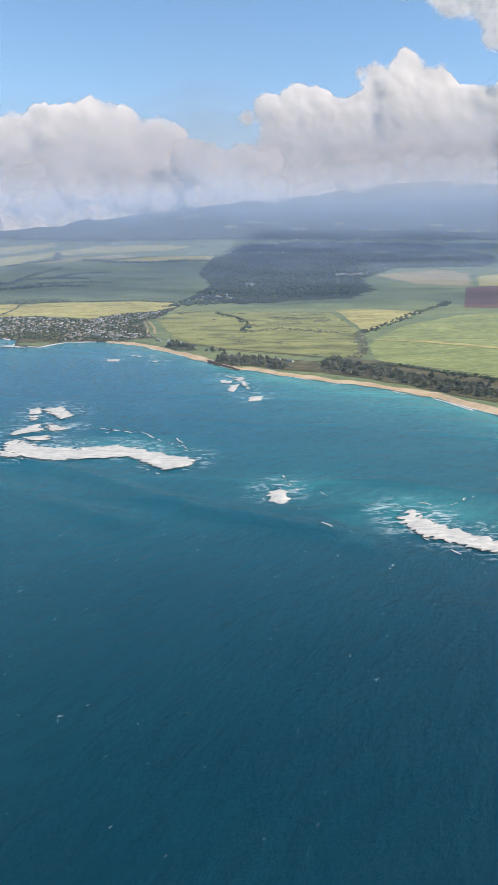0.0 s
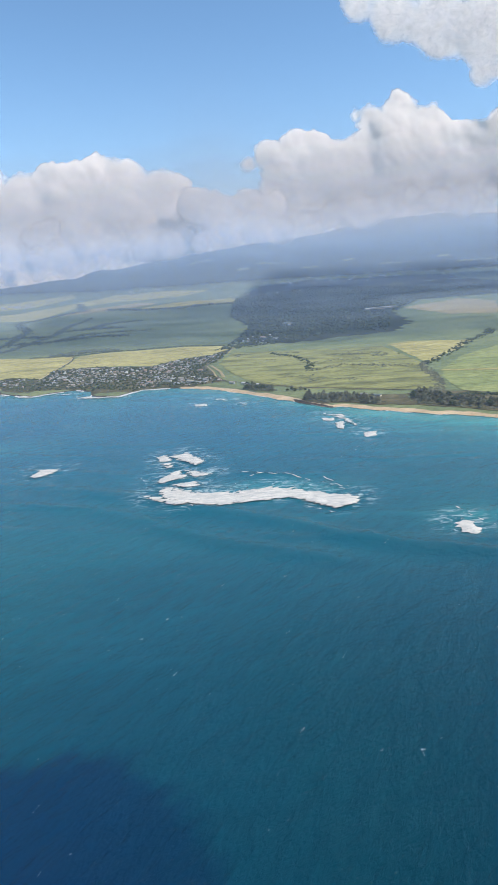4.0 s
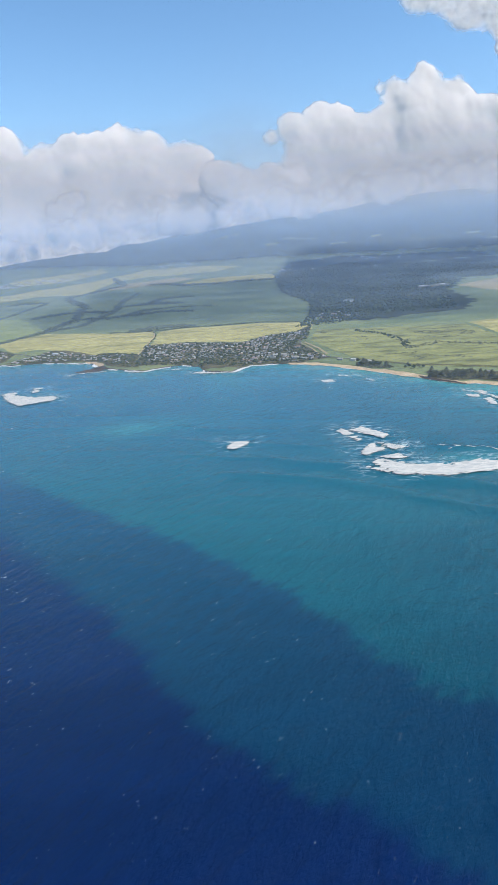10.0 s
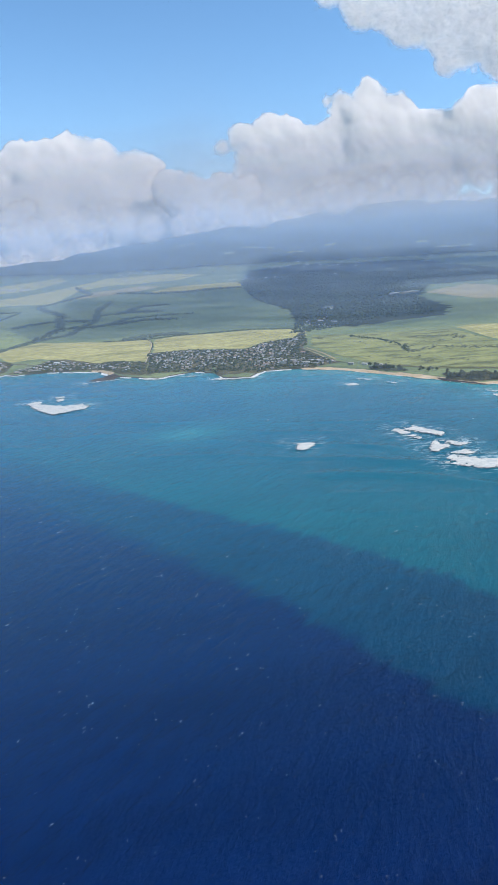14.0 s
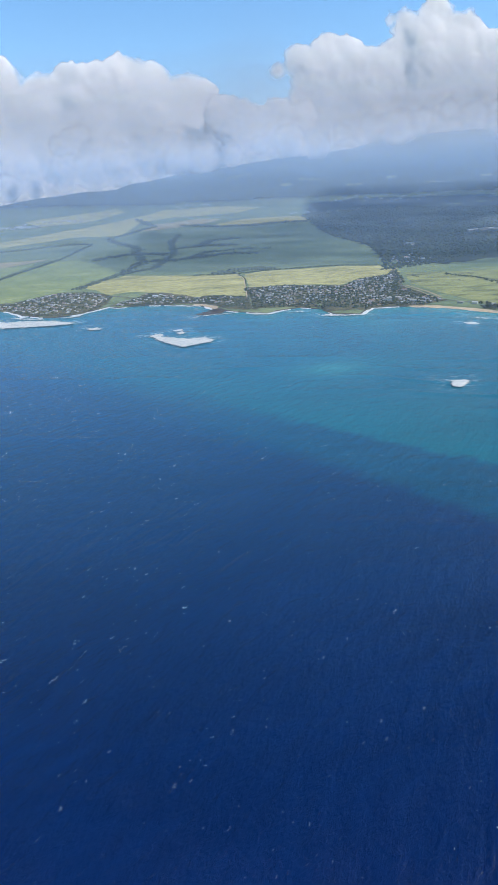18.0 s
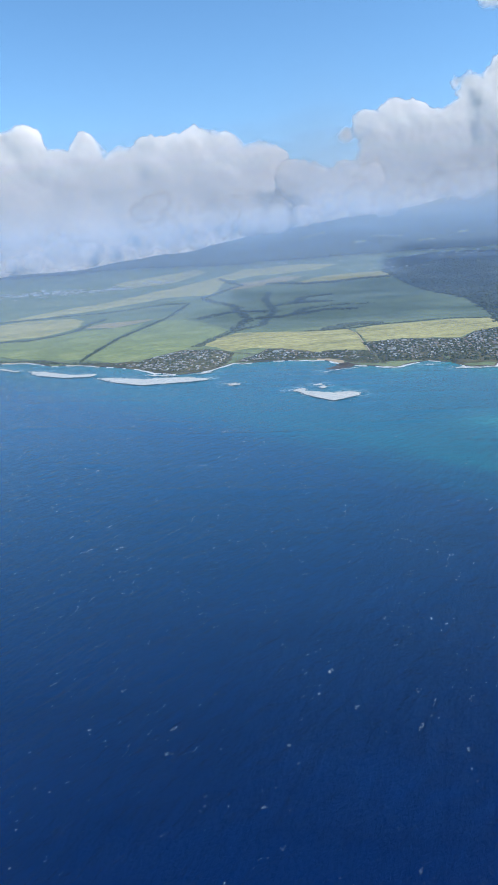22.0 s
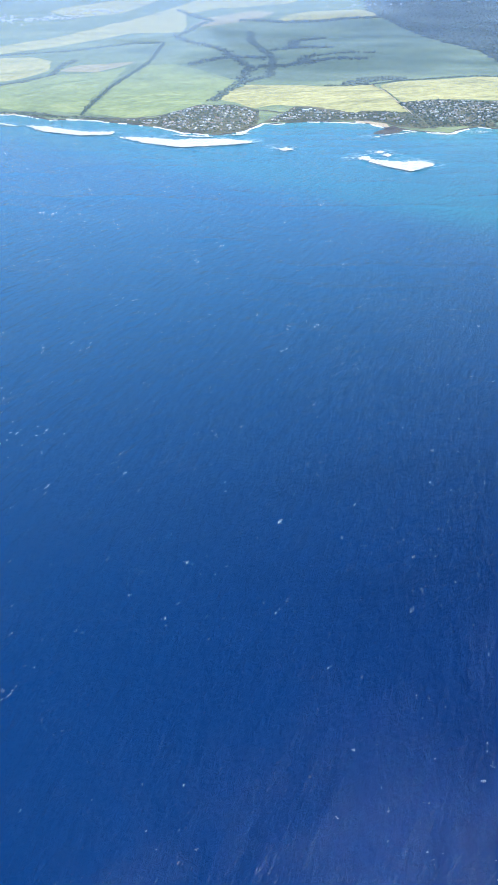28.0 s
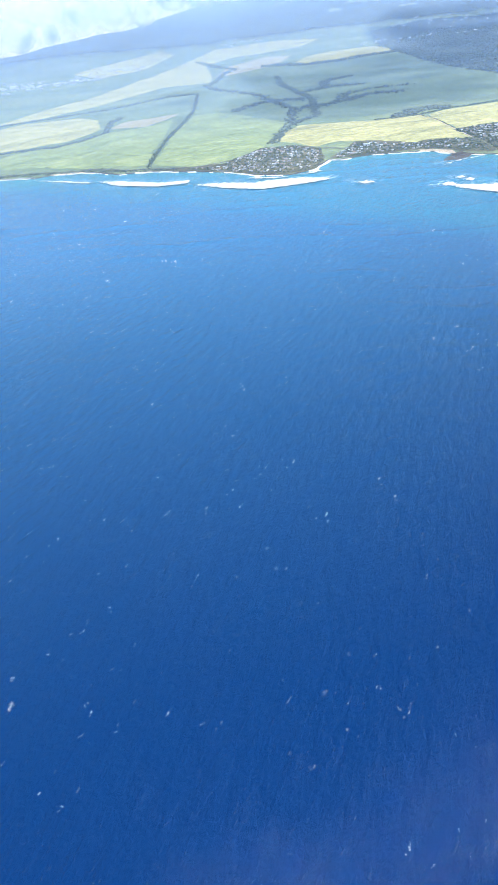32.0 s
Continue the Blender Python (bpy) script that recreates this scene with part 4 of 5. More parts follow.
bank([(1150, 1950, 190), (1400, 1880, 260), (1750, 1820, 330), (2150, 1760, 420), (2600, 1700, 480), (3100, 1700, 520)], 5020, "grey lilac cloud high over the mountain", deep=0.14, base=950, fade=300, thin=0.64, soft=(70, 100), ragged=1.0)
bank([(x, min(max(345 + 0.12 * x, 170), 500) + 80 + 30 * math.sin(0.011 * x), 150 + 35 * math.sin(0.027 * x + 1)) for x in range(-3300, 2700, 170)], 4300, "thin low grey cloud along the shoulder of the mountain", deep=0.2, base=150, fade=230, tilt=0.11, thin=0.78, soft=(100, 120), ragged=1.3)

SHADE_UP = 1380.0


def shade_cloud(poly, label, seed, ragged=1.0):
    """An unseen flat-based cloud added high above the land, on the sunward side of the patch it is to shade; it lets
    part of the light through.
    """
    off = TO_SUN * (SHADE_UP / TO_SUN.z)
    step = 14.0
    xs, ys = zip(*poly)
    ax, ay = np.arange(min(xs) - 80, max(xs) + 80, step), np.arange(min(ys) - 80, max(ys) + 80, step)
    PX, PY = np.meshgrid(ax, ay)
    D = signed(PX, PY, poly) + ragged * (26 * gradient_noise(PX / 130, PY / 90, PX * 0 + seed) + 16 * gradient_noise(PX / 52, PY / 40, PX * 0 + seed) + 8 * gradient_noise(PX / 24, PY / 20, PX * 0 + seed))
    dome = np.sin(np.pi / 2 * np.clip(D, 0, 160) / 160.0)
    up = ground_z(PX, PY) + SHADE_UP
    top = up + 90 * dome + np.clip(D / 40, 0, 1) * billow(PX, PY, PX * 0 + seed, ((150, 26), (60, 14)))
    low = up - 12 * dome
    cover = 0.44 * ease(D / 50.0) * np.clip(0.95 + 0.5 * gradient_noise(PX / 190, PY / 120, PX * 0 + seed + 4), 0.5, 1.0)
    f = grid_faces(len(ay), len(ax))
    f = f[(D.ravel()[f] > 0).any(1)]
    n = PX.size
    rim = np.where(D.ravel() <= 0, np.arange(n), np.arange(n) + n)
    f = np.concatenate([f, rim[f[:, ::-1]]])
    used = np.unique(f)
    turn = np.zeros(2 * n, int)
    turn[used] = np.arange(len(used))
    v = np.concatenate([np.stack([PX + off.x, PY + off.y, top], -1).reshape(-1, 3), np.stack([PX + off.x, PY + off.y, low], -1).reshape(-1, 3)])[used]
    me = mesh("cumulus_cloud", v, turn[f], CLOUD, True)
    me.attributes.new("cover", "FLOAT", "POINT").data.foreach_set("value", np.tile(cover.ravel(), 2)[used])
    return tagged(new("cumulus_cloud", me), label, "cloud", "cumulus clouds")


# added out of view; each outline is the shade wanted on the land
shade_cloud([(-750, 1600), (-640, 1500), (-560, 1465), (-380, 1425), (-145, 1445), (-50, 1415), (90, 1350), (270, 1340), (500, 1305), (700, 1330), (1000, 1450), (1000, 1640), (690, 1640), (500, 1690), (480, 1900), (560, 2200), (820, 2250), (1150, 2150), (1500, 2500), (1800, 3300), (200, 3400), (80, 2950), (30, 2550), (-350, 2555), (-556, 2480), (-660, 2330), (-640, 2000), (-740, 1790)], "broad unseen cloud added to shade the coastal plain", 1.3)
shade_cloud([(-900, 1650), (-800, 1640), (-720, 1570), (-715, 1490), (-790, 1530), (-860, 1560)], "small unseen scrap of cloud added to shade the fields", 4.1, 0.5)
shade_cloud([(-1020, 2110), (-800, 2130), (-690, 2060), (-700, 1900), (-800, 1920), (-900, 2010)], "small unseen cloud added to shade the upper fields", 6.7, 0.7)

# ---- painted haze sheets ----
hx = spread((-4300, 4300, 75))
# distance haze painted on sheets: y, height over the land, opacity
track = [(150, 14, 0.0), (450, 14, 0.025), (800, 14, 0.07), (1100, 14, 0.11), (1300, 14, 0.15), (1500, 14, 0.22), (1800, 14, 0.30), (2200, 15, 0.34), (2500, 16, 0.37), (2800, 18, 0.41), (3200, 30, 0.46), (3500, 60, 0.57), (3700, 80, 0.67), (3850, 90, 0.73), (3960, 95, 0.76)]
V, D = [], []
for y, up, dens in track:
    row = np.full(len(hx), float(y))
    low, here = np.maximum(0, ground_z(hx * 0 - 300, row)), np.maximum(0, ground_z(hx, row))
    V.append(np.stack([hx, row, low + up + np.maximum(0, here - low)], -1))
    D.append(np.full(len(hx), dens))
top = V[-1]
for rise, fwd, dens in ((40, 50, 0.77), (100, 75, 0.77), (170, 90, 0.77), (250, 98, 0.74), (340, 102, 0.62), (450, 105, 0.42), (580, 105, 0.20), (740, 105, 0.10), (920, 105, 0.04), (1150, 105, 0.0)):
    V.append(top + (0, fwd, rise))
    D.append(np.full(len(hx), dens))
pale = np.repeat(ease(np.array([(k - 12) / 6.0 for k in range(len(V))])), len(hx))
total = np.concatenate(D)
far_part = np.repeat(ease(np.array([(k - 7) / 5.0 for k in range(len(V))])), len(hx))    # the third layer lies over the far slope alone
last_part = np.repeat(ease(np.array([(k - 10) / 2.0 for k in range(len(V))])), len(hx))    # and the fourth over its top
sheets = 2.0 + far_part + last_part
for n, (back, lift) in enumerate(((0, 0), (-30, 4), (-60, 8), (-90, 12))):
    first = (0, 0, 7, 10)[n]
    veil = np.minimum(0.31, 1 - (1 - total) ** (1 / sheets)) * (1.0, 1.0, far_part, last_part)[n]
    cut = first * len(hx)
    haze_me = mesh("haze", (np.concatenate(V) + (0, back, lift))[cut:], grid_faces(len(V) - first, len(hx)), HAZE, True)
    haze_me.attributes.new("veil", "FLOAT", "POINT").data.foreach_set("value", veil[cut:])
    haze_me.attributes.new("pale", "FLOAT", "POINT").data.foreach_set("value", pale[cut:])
    tagged(new("haze", haze_me), "translucent sheet painted as blue haze over the far plain and mountain foot", "haze", kind="structure")

# ---- trees and scrub ----
C1V, C1F = BALL[1]


def clumps(name, places, mat, label, category, kind="stuff"):
    """Many small uneven leaf clumps, joined: places of (x, y, z, radius, height)."""
    V, F = [], []
    for n, (x, y, z, r, h) in enumerate(places):
        v = C1V * rng.uniform(0.6, 1.3, (len(C1V), 1)) * (r, r, h)
        V.append(v + (x, y, z))
        F.append(C1F + n * len(C1V))
    return tagged(new(name, mesh(name, np.concatenate(V), np.concatenate(F), mat)), label, category, kind=kind)


def along(line, count, width, size, lift=0.35):
    """Places of clumps scattered along a line over the land."""
    seg = [math.dist(a, b) for a, b in zip(line, line[1:])]
    out = []
    for _ in range(count):
        k = rng.choice(len(seg), p=np.array(seg) / sum(seg))
        t = rng.random()
        (ax, ay), (bx, by) = line[k], line[k + 1]
        x, y = ax + (bx - ax) * t + rng.normal(0, width), ay + (by - ay) * t + rng.normal(0, width)
        r = rng.uniform(*size)
        if y > shore(x) + 4:
            out.append((x, y, float(ground_z(x, y)) + lift * r, r, r * rng.uniform(0.6, 1.0)))
    return out


def within(poly, count, size, lift=0.35):
    xs, ys = zip(*poly)
    x, y = rng.uniform(min(xs), max(xs), count * 4), rng.uniform(min(ys), max(ys), count * 4)
    ok = inside(x, y, poly) & (y > shore(x) + 6)
    x, y = x[ok][:count], y[ok][:count]
    r = rng.uniform(*size, len(x))
    return list(zip(x, y, ground_z(x, y) + lift * r, r, r * rng.uniform(0.6, 1.0, len(x))))


clumps("hedgerow", along([(-958, 1349), (-926, 1455), (-870, 1626), (-808, 1837), (-756, 2137)], 760, 2.0, (1.3, 2.8)), LEAF, "dark tree hedgerow between two cane fields", "hedgerow")
clumps("gully_scrub", along([(-1700, 1790), (-1242, 1668), (-1151, 1646), (-1031, 1692), (-1018, 1821), (-990, 1900)], 700, 3.5, (1.6, 3.6)), SCRUB_LEAF, "dark scrub along a gully", "scrub")
clumps("gully_scrub", along([(-715, 1339), (-649, 1484), (-563, 1560), (-509, 1790), (-512, 2081), (-480, 2300)], 800, 5.5, (1.3, 3.2)), SCRUB_LEAF, "dark scrub along a winding gully", "scrub")
clumps("gully_scrub", along([(-640, 1490), (-590, 1659), (-614, 1974), (-718, 2261), (-650, 2400), (-622, 2521), (-560, 2640), (-642, 3040)], 800, 7.5, (1.6, 4.2)), SCRUB_LEAF, "dark scrub along a branching gully", "scrub")
clumps("gully_scrub", along([(-1600, 1955), (-1330, 2008), (-1240, 2030), (-1100, 2060), (-960, 2120), (-840, 2180), (-760, 2150)], 700, 5.0, (1.4, 3.6)), SCRUB_LEAF, "dark scrub bordering the upper fields", "scrub")
clumps("gully_scrub", along([(-590, 1660), (-470, 1680), (-380, 1740), (-300, 1720)], 240, 9.0, (1.6, 4.0)) + along([(-520, 1900), (-420, 1960), (-330, 1930)], 170, 9.0, (1.6, 4.0)) + along([(-720, 1760), (-610, 1830), (-520, 1800)], 200, 9.0, (1.6, 4.0)) + along([(-470, 1680), (-430, 1790), (-350, 1830), (-240, 1800)], 160, 7.0, (1.5, 3.5)) + along([(-420, 1960), (-400, 2060), (-300, 2120)], 150, 8.0, (1.5, 3.8)), SCRUB_LEAF, "patches of dark scrub on the plain", "scrub")
clumps("gully_scrub", along([(-430, 1420), (-390, 1450), (-330, 1470), (-300, 1450)], 300, 9.0, (2.0, 4.5)), SCRUB_LEAF, "dark scrub at the edge of a dry field", "scrub")
clumps("hedgerow", along([(-480, 1424), (-384, 1412), (-300, 1440), (-150, 1444), (-60, 1425)], 350, 1.6, (1.2, 2.4)), LEAF, "thin dark hedge behind the dry fields", "hedgerow")
clumps("hedgerow", along([(-384, 1408), (-376, 1344), (-390, 1205)], 90, 0.8, (0.7, 1.5)), LEAF, "low hedge along a farm track", "hedgerow")
clumps("gully_scrub", along([(-460, 2600), (-390, 2620), (-360, 2575), (-300, 2530), (-130, 2555), (20, 2570)], 400, 8.0, (3.0, 7.0)), SCRUB_LEAF, "dark scrub below the far fields", "scrub")
clumps("creek_scrub", along([(257, 1066), (247, 1043), (226, 936), (210, 865), (181, 801), (159, 764)], 520, 4.5, (0.8, 2.0)), GREY_LEAF, "grey green scrub along a creek bed", "scrub")
clumps("creek_scrub", along([(250, 1050), (334, 1137), (407, 1242), (477, 1315), (520, 1400)], 300, 5.0, (1.0, 2.6)), LEAF, "dark trees along an upper creek", "scrub")
clumps("creek_scrub", along([(60, 1060), (130, 1090), (180, 1060), (240, 1055)], 160, 5.0, (0.8, 1.8)) + [p for p in within([(-30, 980), (140, 870), (200, 880), (180, 960), (40, 1040)], 2200, (0.5, 1.5)) if gradient_noise(np.array(p[0] / 60), np.array(p[1] / 22), np.array(2.5)) > 0.2] + [p for p in within([(-60, 1300), (135, 1280), (230, 1250), (220, 1000), (0, 1050)], 2600, (0.6, 1.8)) if gradient_noise(np.array(p[0] / 70), np.array(p[1] / 26), np.array(0.5)) > 0.28], GREY_LEAF, "scattered low bushes on the rough pasture", "scrub")
clumps("creek_scrub", along([(20, 1275), (60, 1200), (75, 1130), (60, 1060)], 200, 4.0, (0.9, 2.2)), LEAF, "dark bushes along a ditch", "scrub")
clumps("hedgerow", along([(202, 775), (240, 757), (278, 712), (316, 676), (380, 620)], 420, 1.8, (1.3, 2.6)), LEAF, "dark hedgerow behind the beach park", "hedgerow")
clumps("garden_greenery", within([(-390, 1140), (-392, 1237), (-312, 1242), (-207, 1198), (-159, 1262), (-91, 1290), (-50, 1370), (-85, 1203), (-115, 1170), (-85, 1020), (-128, 1003), (-180, 1020), (-235, 1000), (-288, 1030), (-335, 1066), (-398, 1056)], 2600, (1.0, 2.7)), LEAF, "garden trees and shrubs between the town houses", "greenery")
clumps("garden_greenery", within([(-640, 1190), (-600, 1235), (-573, 1270), (-485, 1200), (-393, 1150), (-405, 1062), (-440, 1100), (-470, 1155), (-520, 1180), (-600, 1188)], 800, (0.9, 2.3)), LEAF, "garden trees and shrubs along the coast road", "greenery")
clumps("garden_greenery", within([(-930, 1300), (-827, 1262), (-782, 1271), (-744, 1306), (-681, 1290), (-640, 1262), (-655, 1195), (-690, 1135), (-737, 1124), (-790, 1165), (-860, 1250)], 900, (0.9, 2.2)), LEAF, "garden trees and shrubs on the point", "greenery")
clumps("garden_greenery", within([(-90, 1340), (-20, 1541), (71, 1660), (150, 1660), (120, 1453), (0, 1390)], 500, (1.6, 4.2)), LEAF, "dark trees round the mill houses", "greenery")
clumps("coast_scrub", [p for p in along([(-1600, 1690), (-1253, 1478), (-1150, 1440), (-1075, 1412), (-1010, 1352), (-945, 1324), (-880, 1278)], 700, 5.0, (0.8, 2.0))], LEAF, "low dark scrub on the sea cliff", "scrub")
# crowns run on east over the fields whose shade is painted dark
clumps("woodland_crowns", within([(47, 2815), (-14, 2108), (20, 1760), (-20, 1560), (100, 1480), (320, 1500), (430, 1850), (640, 2250), (950, 2290), (1100, 2800), (442, 3200)], 6500, (2.6, 6.0)), LEAF, "dark tree crowns of the woodland and of the painted shade east of it", "woodland")


def tree_kind(height, spread_r, leaf, seed, tall=False):
    """A tree at the origin: a tapered trunk that forks, and a crown of small clumps with gaps."""
    r = np.random.default_rng(seed)
    V, F = [], []

    def limb(a, b, ra, rb, sides=6):
        a, b = np.array(a, float), np.array(b, float)
        base = len(V)
        for p, rad in ((a, ra), (b, rb)):
            V.extend((p[0] + rad * math.cos(k / sides * 6.283), p[1] + rad * math.sin(k / sides * 6.283), p[2]) for k in range(sides))
        F.extend((base + k, base + (k + 1) % sides, base + sides + (k + 1) % sides, base + sides + k) for k in range(sides))

    limb((0, 0, -0.3), (0.06 * height, 0, 0.45 * height), 0.045 * height, 0.028 * height)
    for k in range(5):
        a = k * 1.256 + r.uniform(-0.4, 0.4)
        z0 = height * r.uniform(0.3, 0.45)
        limb((0.04 * height, 0, z0), (math.cos(a) * spread_r * 0.7, math.sin(a) * spread_r * 0.7, height * r.uniform(0.6, 0.85)), 0.02 * height, 0.007 * height, 5)
    trunk = mesh("trunk", V, F, BARK)
    cv, cf = [], []
    for n in range(46):
        a, q = r.uniform(0, 6.283), math.sqrt(r.random())
        h = r.random()
        wide = spread_r * (math.sin(math.pi * (0.18 + 0.75 * h)) if not tall else 1.05 - 0.8 * h)
        s = spread_r * r.uniform(0.16, 0.34)
        v = C1V * r.uniform(0.55, 1.35, (len(C1V), 1)) * (s, s, s * 0.75)
        cv.append(v + (math.cos(a) * q * wide, math.sin(a) * q * wide, height * (0.34 + 0.66 * h)))
        cf.append(C1F + n * len(C1V))
    crown = mesh("crown", np.concatenate(cv), np.concatenate(cf), leaf)
    return trunk, crown


TREES = [tree_kind(5.2, 2.3, GREY_LEAF, 1, True), tree_kind(4.6, 2.4, GREY_LEAF, 2), tree_kind(5.8, 2.1, GREY_LEAF, 3, True), tree_kind(4.4, 2.7, LEAF, 4), tree_kind(3.8, 2.3, LEAF, 5)]
TREE_LABELS = ("tall grey green ironwood tree behind the beach", "grey green ironwood tree with a loose crown", "slender grey green ironwood tree", "round dark green tree on grass", "small dark green shade tree")


def plant(kind_no, x, y, size, label="", group="trees behind the beach"):
    root = new("tree")
    root.location = (x, y, float(ground_z(x, y)))
    root.rotation_euler = (0, 0, rng.uniform(0, 6.283))
    root.scale = (size, size, size * rng.uniform(0.85, 1.15))
    trunk, crown = TREES[kind_no]
    part("trunk", trunk, root)
    part("crown", crown, root)
    return tagged(root, label or TREE_LABELS[kind_no], "tree", group)


def grove(poly, count, kinds, size, group):
    xs, ys = zip(*poly)
    done = []
    tries = 0
    while len(done) < count and tries < 6000:
        tries += 1
        x, y = rng.uniform(min(xs), max(xs)), rng.uniform(min(ys), max(ys))
        if inside(np.array([x]), np.array([y]), poly)[0] and y > shore(x) + 9 and all((x - a) ** 2 + (y - b) ** 2 > 4.5 for a, b in done):
            done.append((x, y))
            plant(int(rng.choice(kinds)), x, y, rng.uniform(*size), group=group)


grove([(133, 735), (142, 800), (171, 815), (193, 764), (225, 709), (259, 665), (300, 625), (320, 575), (270, 590), (240, 620), (212, 660), (172, 700)], 170, [0, 1, 1, 2, 3], (0.95, 1.45), "grove behind the long beach")
grove([(12, 818), (20, 850), (55, 838), (94, 795), (106, 753), (90, 752), (55, 785), (36, 785)], 75, [0, 0, 2, 1], (1.0, 1.4), "grove on the headland")
grove([(-60, 930), (-52, 968), (-19, 935), (-10, 895), (-22, 890), (-45, 912)], 30, [0, 1, 3], (0.9, 1.3), "grove beside the bay")
grove([(-4, 880), (5, 905), (26, 902), (28, 872)], 7, [1, 3], (0.8, 1.1), "small clump above the beach")
grove([(230, 775), (300, 705), (380, 640), (350, 610), (300, 650), (262, 690)], 26, [3, 4], (0.7, 1.05), "park trees on the grass")

clumps("grove_understory", within([(136, 733), (144, 800), (171, 818), (195, 775), (230, 712), (262, 668), (300, 628), (322, 578), (272, 588), (242, 616), (212, 658), (174, 698)], 900, (0.9, 2.3)) + within([(14, 818), (22, 849), (55, 836), (95, 793), (104, 756), (90, 756), (56, 787), (38, 787)], 420, (0.9, 2.2)) + within([(-58, 932), (-50, 964), (-20, 932), (-12, 898), (-24, 894), (-44, 914)], 160, (0.9, 2.0)), GREY_LEAF, "dense grey green undergrowth in the groves", "undergrowth")

# ---- roads ----


def road(line, width, label, mat=ROAD, lift=0.9):
    pts = []
    for (ax, ay), (bx, by) in zip(line, line[1:]):
        n = max(2, int(math.dist((ax, ay), (bx, by)) / 8))
        pts += [(ax + (bx - ax) * k / n, ay + (by - ay) * k / n) for k in range(n)]
    p = np.array(pts + [line[-1]], float)
    side = np.gradient(p, axis=0)
    side = np.stack([-side[:, 1], side[:, 0]], -1) / np.linalg.norm(side, axis=1)[:, None] * width / 2
    a, b = p + side, p - side
    v = np.concatenate([np.column_stack([a, ground_z(a[:, 0], a[:, 1]) + lift]), np.column_stack([b, ground_z(b[:, 0], b[:, 1]) + lift])])
    tagged(new("road", mesh("road", v, grid_faces(2, len(p)), mat)), label, "road", kind="structure")


road([(-1500, 1640), (-1253, 1485), (-1150, 1446), (-1070, 1420), (-1010, 1360), (-945, 1330), (-880, 1283), (-800, 1262), (-700, 1268), (-640, 1262), (-580, 1225), (-480, 1180), (-400, 1140), (-300, 1105), (-200, 1072), (-120, 1050), (-60, 1000), (20, 910), (120, 850), (210, 800), (320, 700)], 3.0, "two-lane coast road behind the houses")
road([(-120, 1050), (-105, 1170), (-70, 1300), (-30, 1420), (40, 1540), (120, 1640)], 2.6, "asphalt road climbing from the town to the mill")
road([(-384, 1415), (-378, 1344), (-392, 1195), (-398, 1140)], 1.6, "pale dirt farm track", SAND)
road([(-98, 1165), (-84, 1100), (-80, 1045)], 5.0, "pale cleared strip beside the town", FALLOW)
road([(-106, 1165), (-95, 1100), (-92, 1040)], 3.0, "pale cleared strip beside the houses", FALLOW)
road([(-170, 1430), (-120, 1340), (-110, 1290)], 1.4, "dirt track across a dry field", SCRUB_GROUND)

# ---- buildings ----


def house_kind(w, d, h, roof_h, hip):
    """Meshes of a house at the origin: walls, a roof with eaves, a door and windows."""
    x, y = w / 2, d / 2
    walls_v = [(-x, -y, -0.6), (x, -y, -0.6), (x, y, -0.6), (-x, y, -0.6), (-x, -y, h), (x, -y, h), (x, y, h), (-x, y, h)]
    walls_f = [(0, 1, 5, 4), (1, 2, 6, 5), (2, 3, 7, 6), (3, 0, 4, 7), (4, 5, 6, 7)]
    e, k = 0.28, (x * 0.5 if hip else 0.0)
    rv = [(-x - e, -y - e, h - 0.05), (x + e, -y - e, h - 0.05), (x + e, y + e, h - 0.05), (-x - e, y + e, h - 0.05), (-x - e + k, 0, h + roof_h), (x + e - k, 0, h + roof_h)]
    rv += [(a, b, c + 0.12) for a, b, c in rv[:4]]
    rf = [(6, 7, 5, 4), (8, 9, 4, 5), (7, 8, 5), (9, 6, 4), (0, 1, 7, 6), (1, 2, 8, 7), (2, 3, 9, 8), (3, 0, 6, 9), (3, 2, 1, 0)]
    pane = []
    for cx in (-0.55 * x, 0.55 * x):
        pane.append([(cx - 0.3, -y - 0.03, 0.45 * h), (cx + 0.3, -y - 0.03, 0.45 * h), (cx + 0.3, -y - 0.03, 0.8 * h), (cx - 0.3, -y - 0.03, 0.8 * h)])
    return (mesh("wall", walls_v, walls_f, WALL_PAINT), mesh("roof", rv, rf, ROOF_PAINT), [mesh("window", v, [(0, 1, 2, 3)], GLASS) for v in pane])


HOUSES = [house_kind(4.2, 3.2, 1.5, 0.8, False), house_kind(5.2, 3.4, 1.4, 0.9, True), house_kind(3.6, 3.0, 1.9, 0.7, True), house_kind(6.0, 3.6, 1.6, 0.9, False)]
HOUSE_LABELS = ("small gabled house among garden trees", "low hip-roofed house among garden trees", "two-storey hip-roofed house near the sea", "long gabled house beside a street")
SHOPS = [house_kind(8.5, 5.0, 2.3, 1.0, False), house_kind(11.0, 6.0, 2.6, 1.2, True)]


def house(kind_no, x, y, turn, group, kinds=HOUSES, label="", name="house", size=1.0):
    wall, roof, panes = kinds[kind_no]
    root = new(name)
    root.location = (x, y, float(ground_z(x, y)) + 0.25)
    root.rotation_euler = (0, 0, radians(turn))
    root.scale = (size, size, size)
    w = part("wall", wall, root)
    part("roof", roof, root)
    for p in panes:
        part("window", p, w)
    return tagged(root, label or HOUSE_LABELS[kind_no], "house" if name == "house" else "building", group)


REST = []                                         # houses past the first of each quarter, joined below


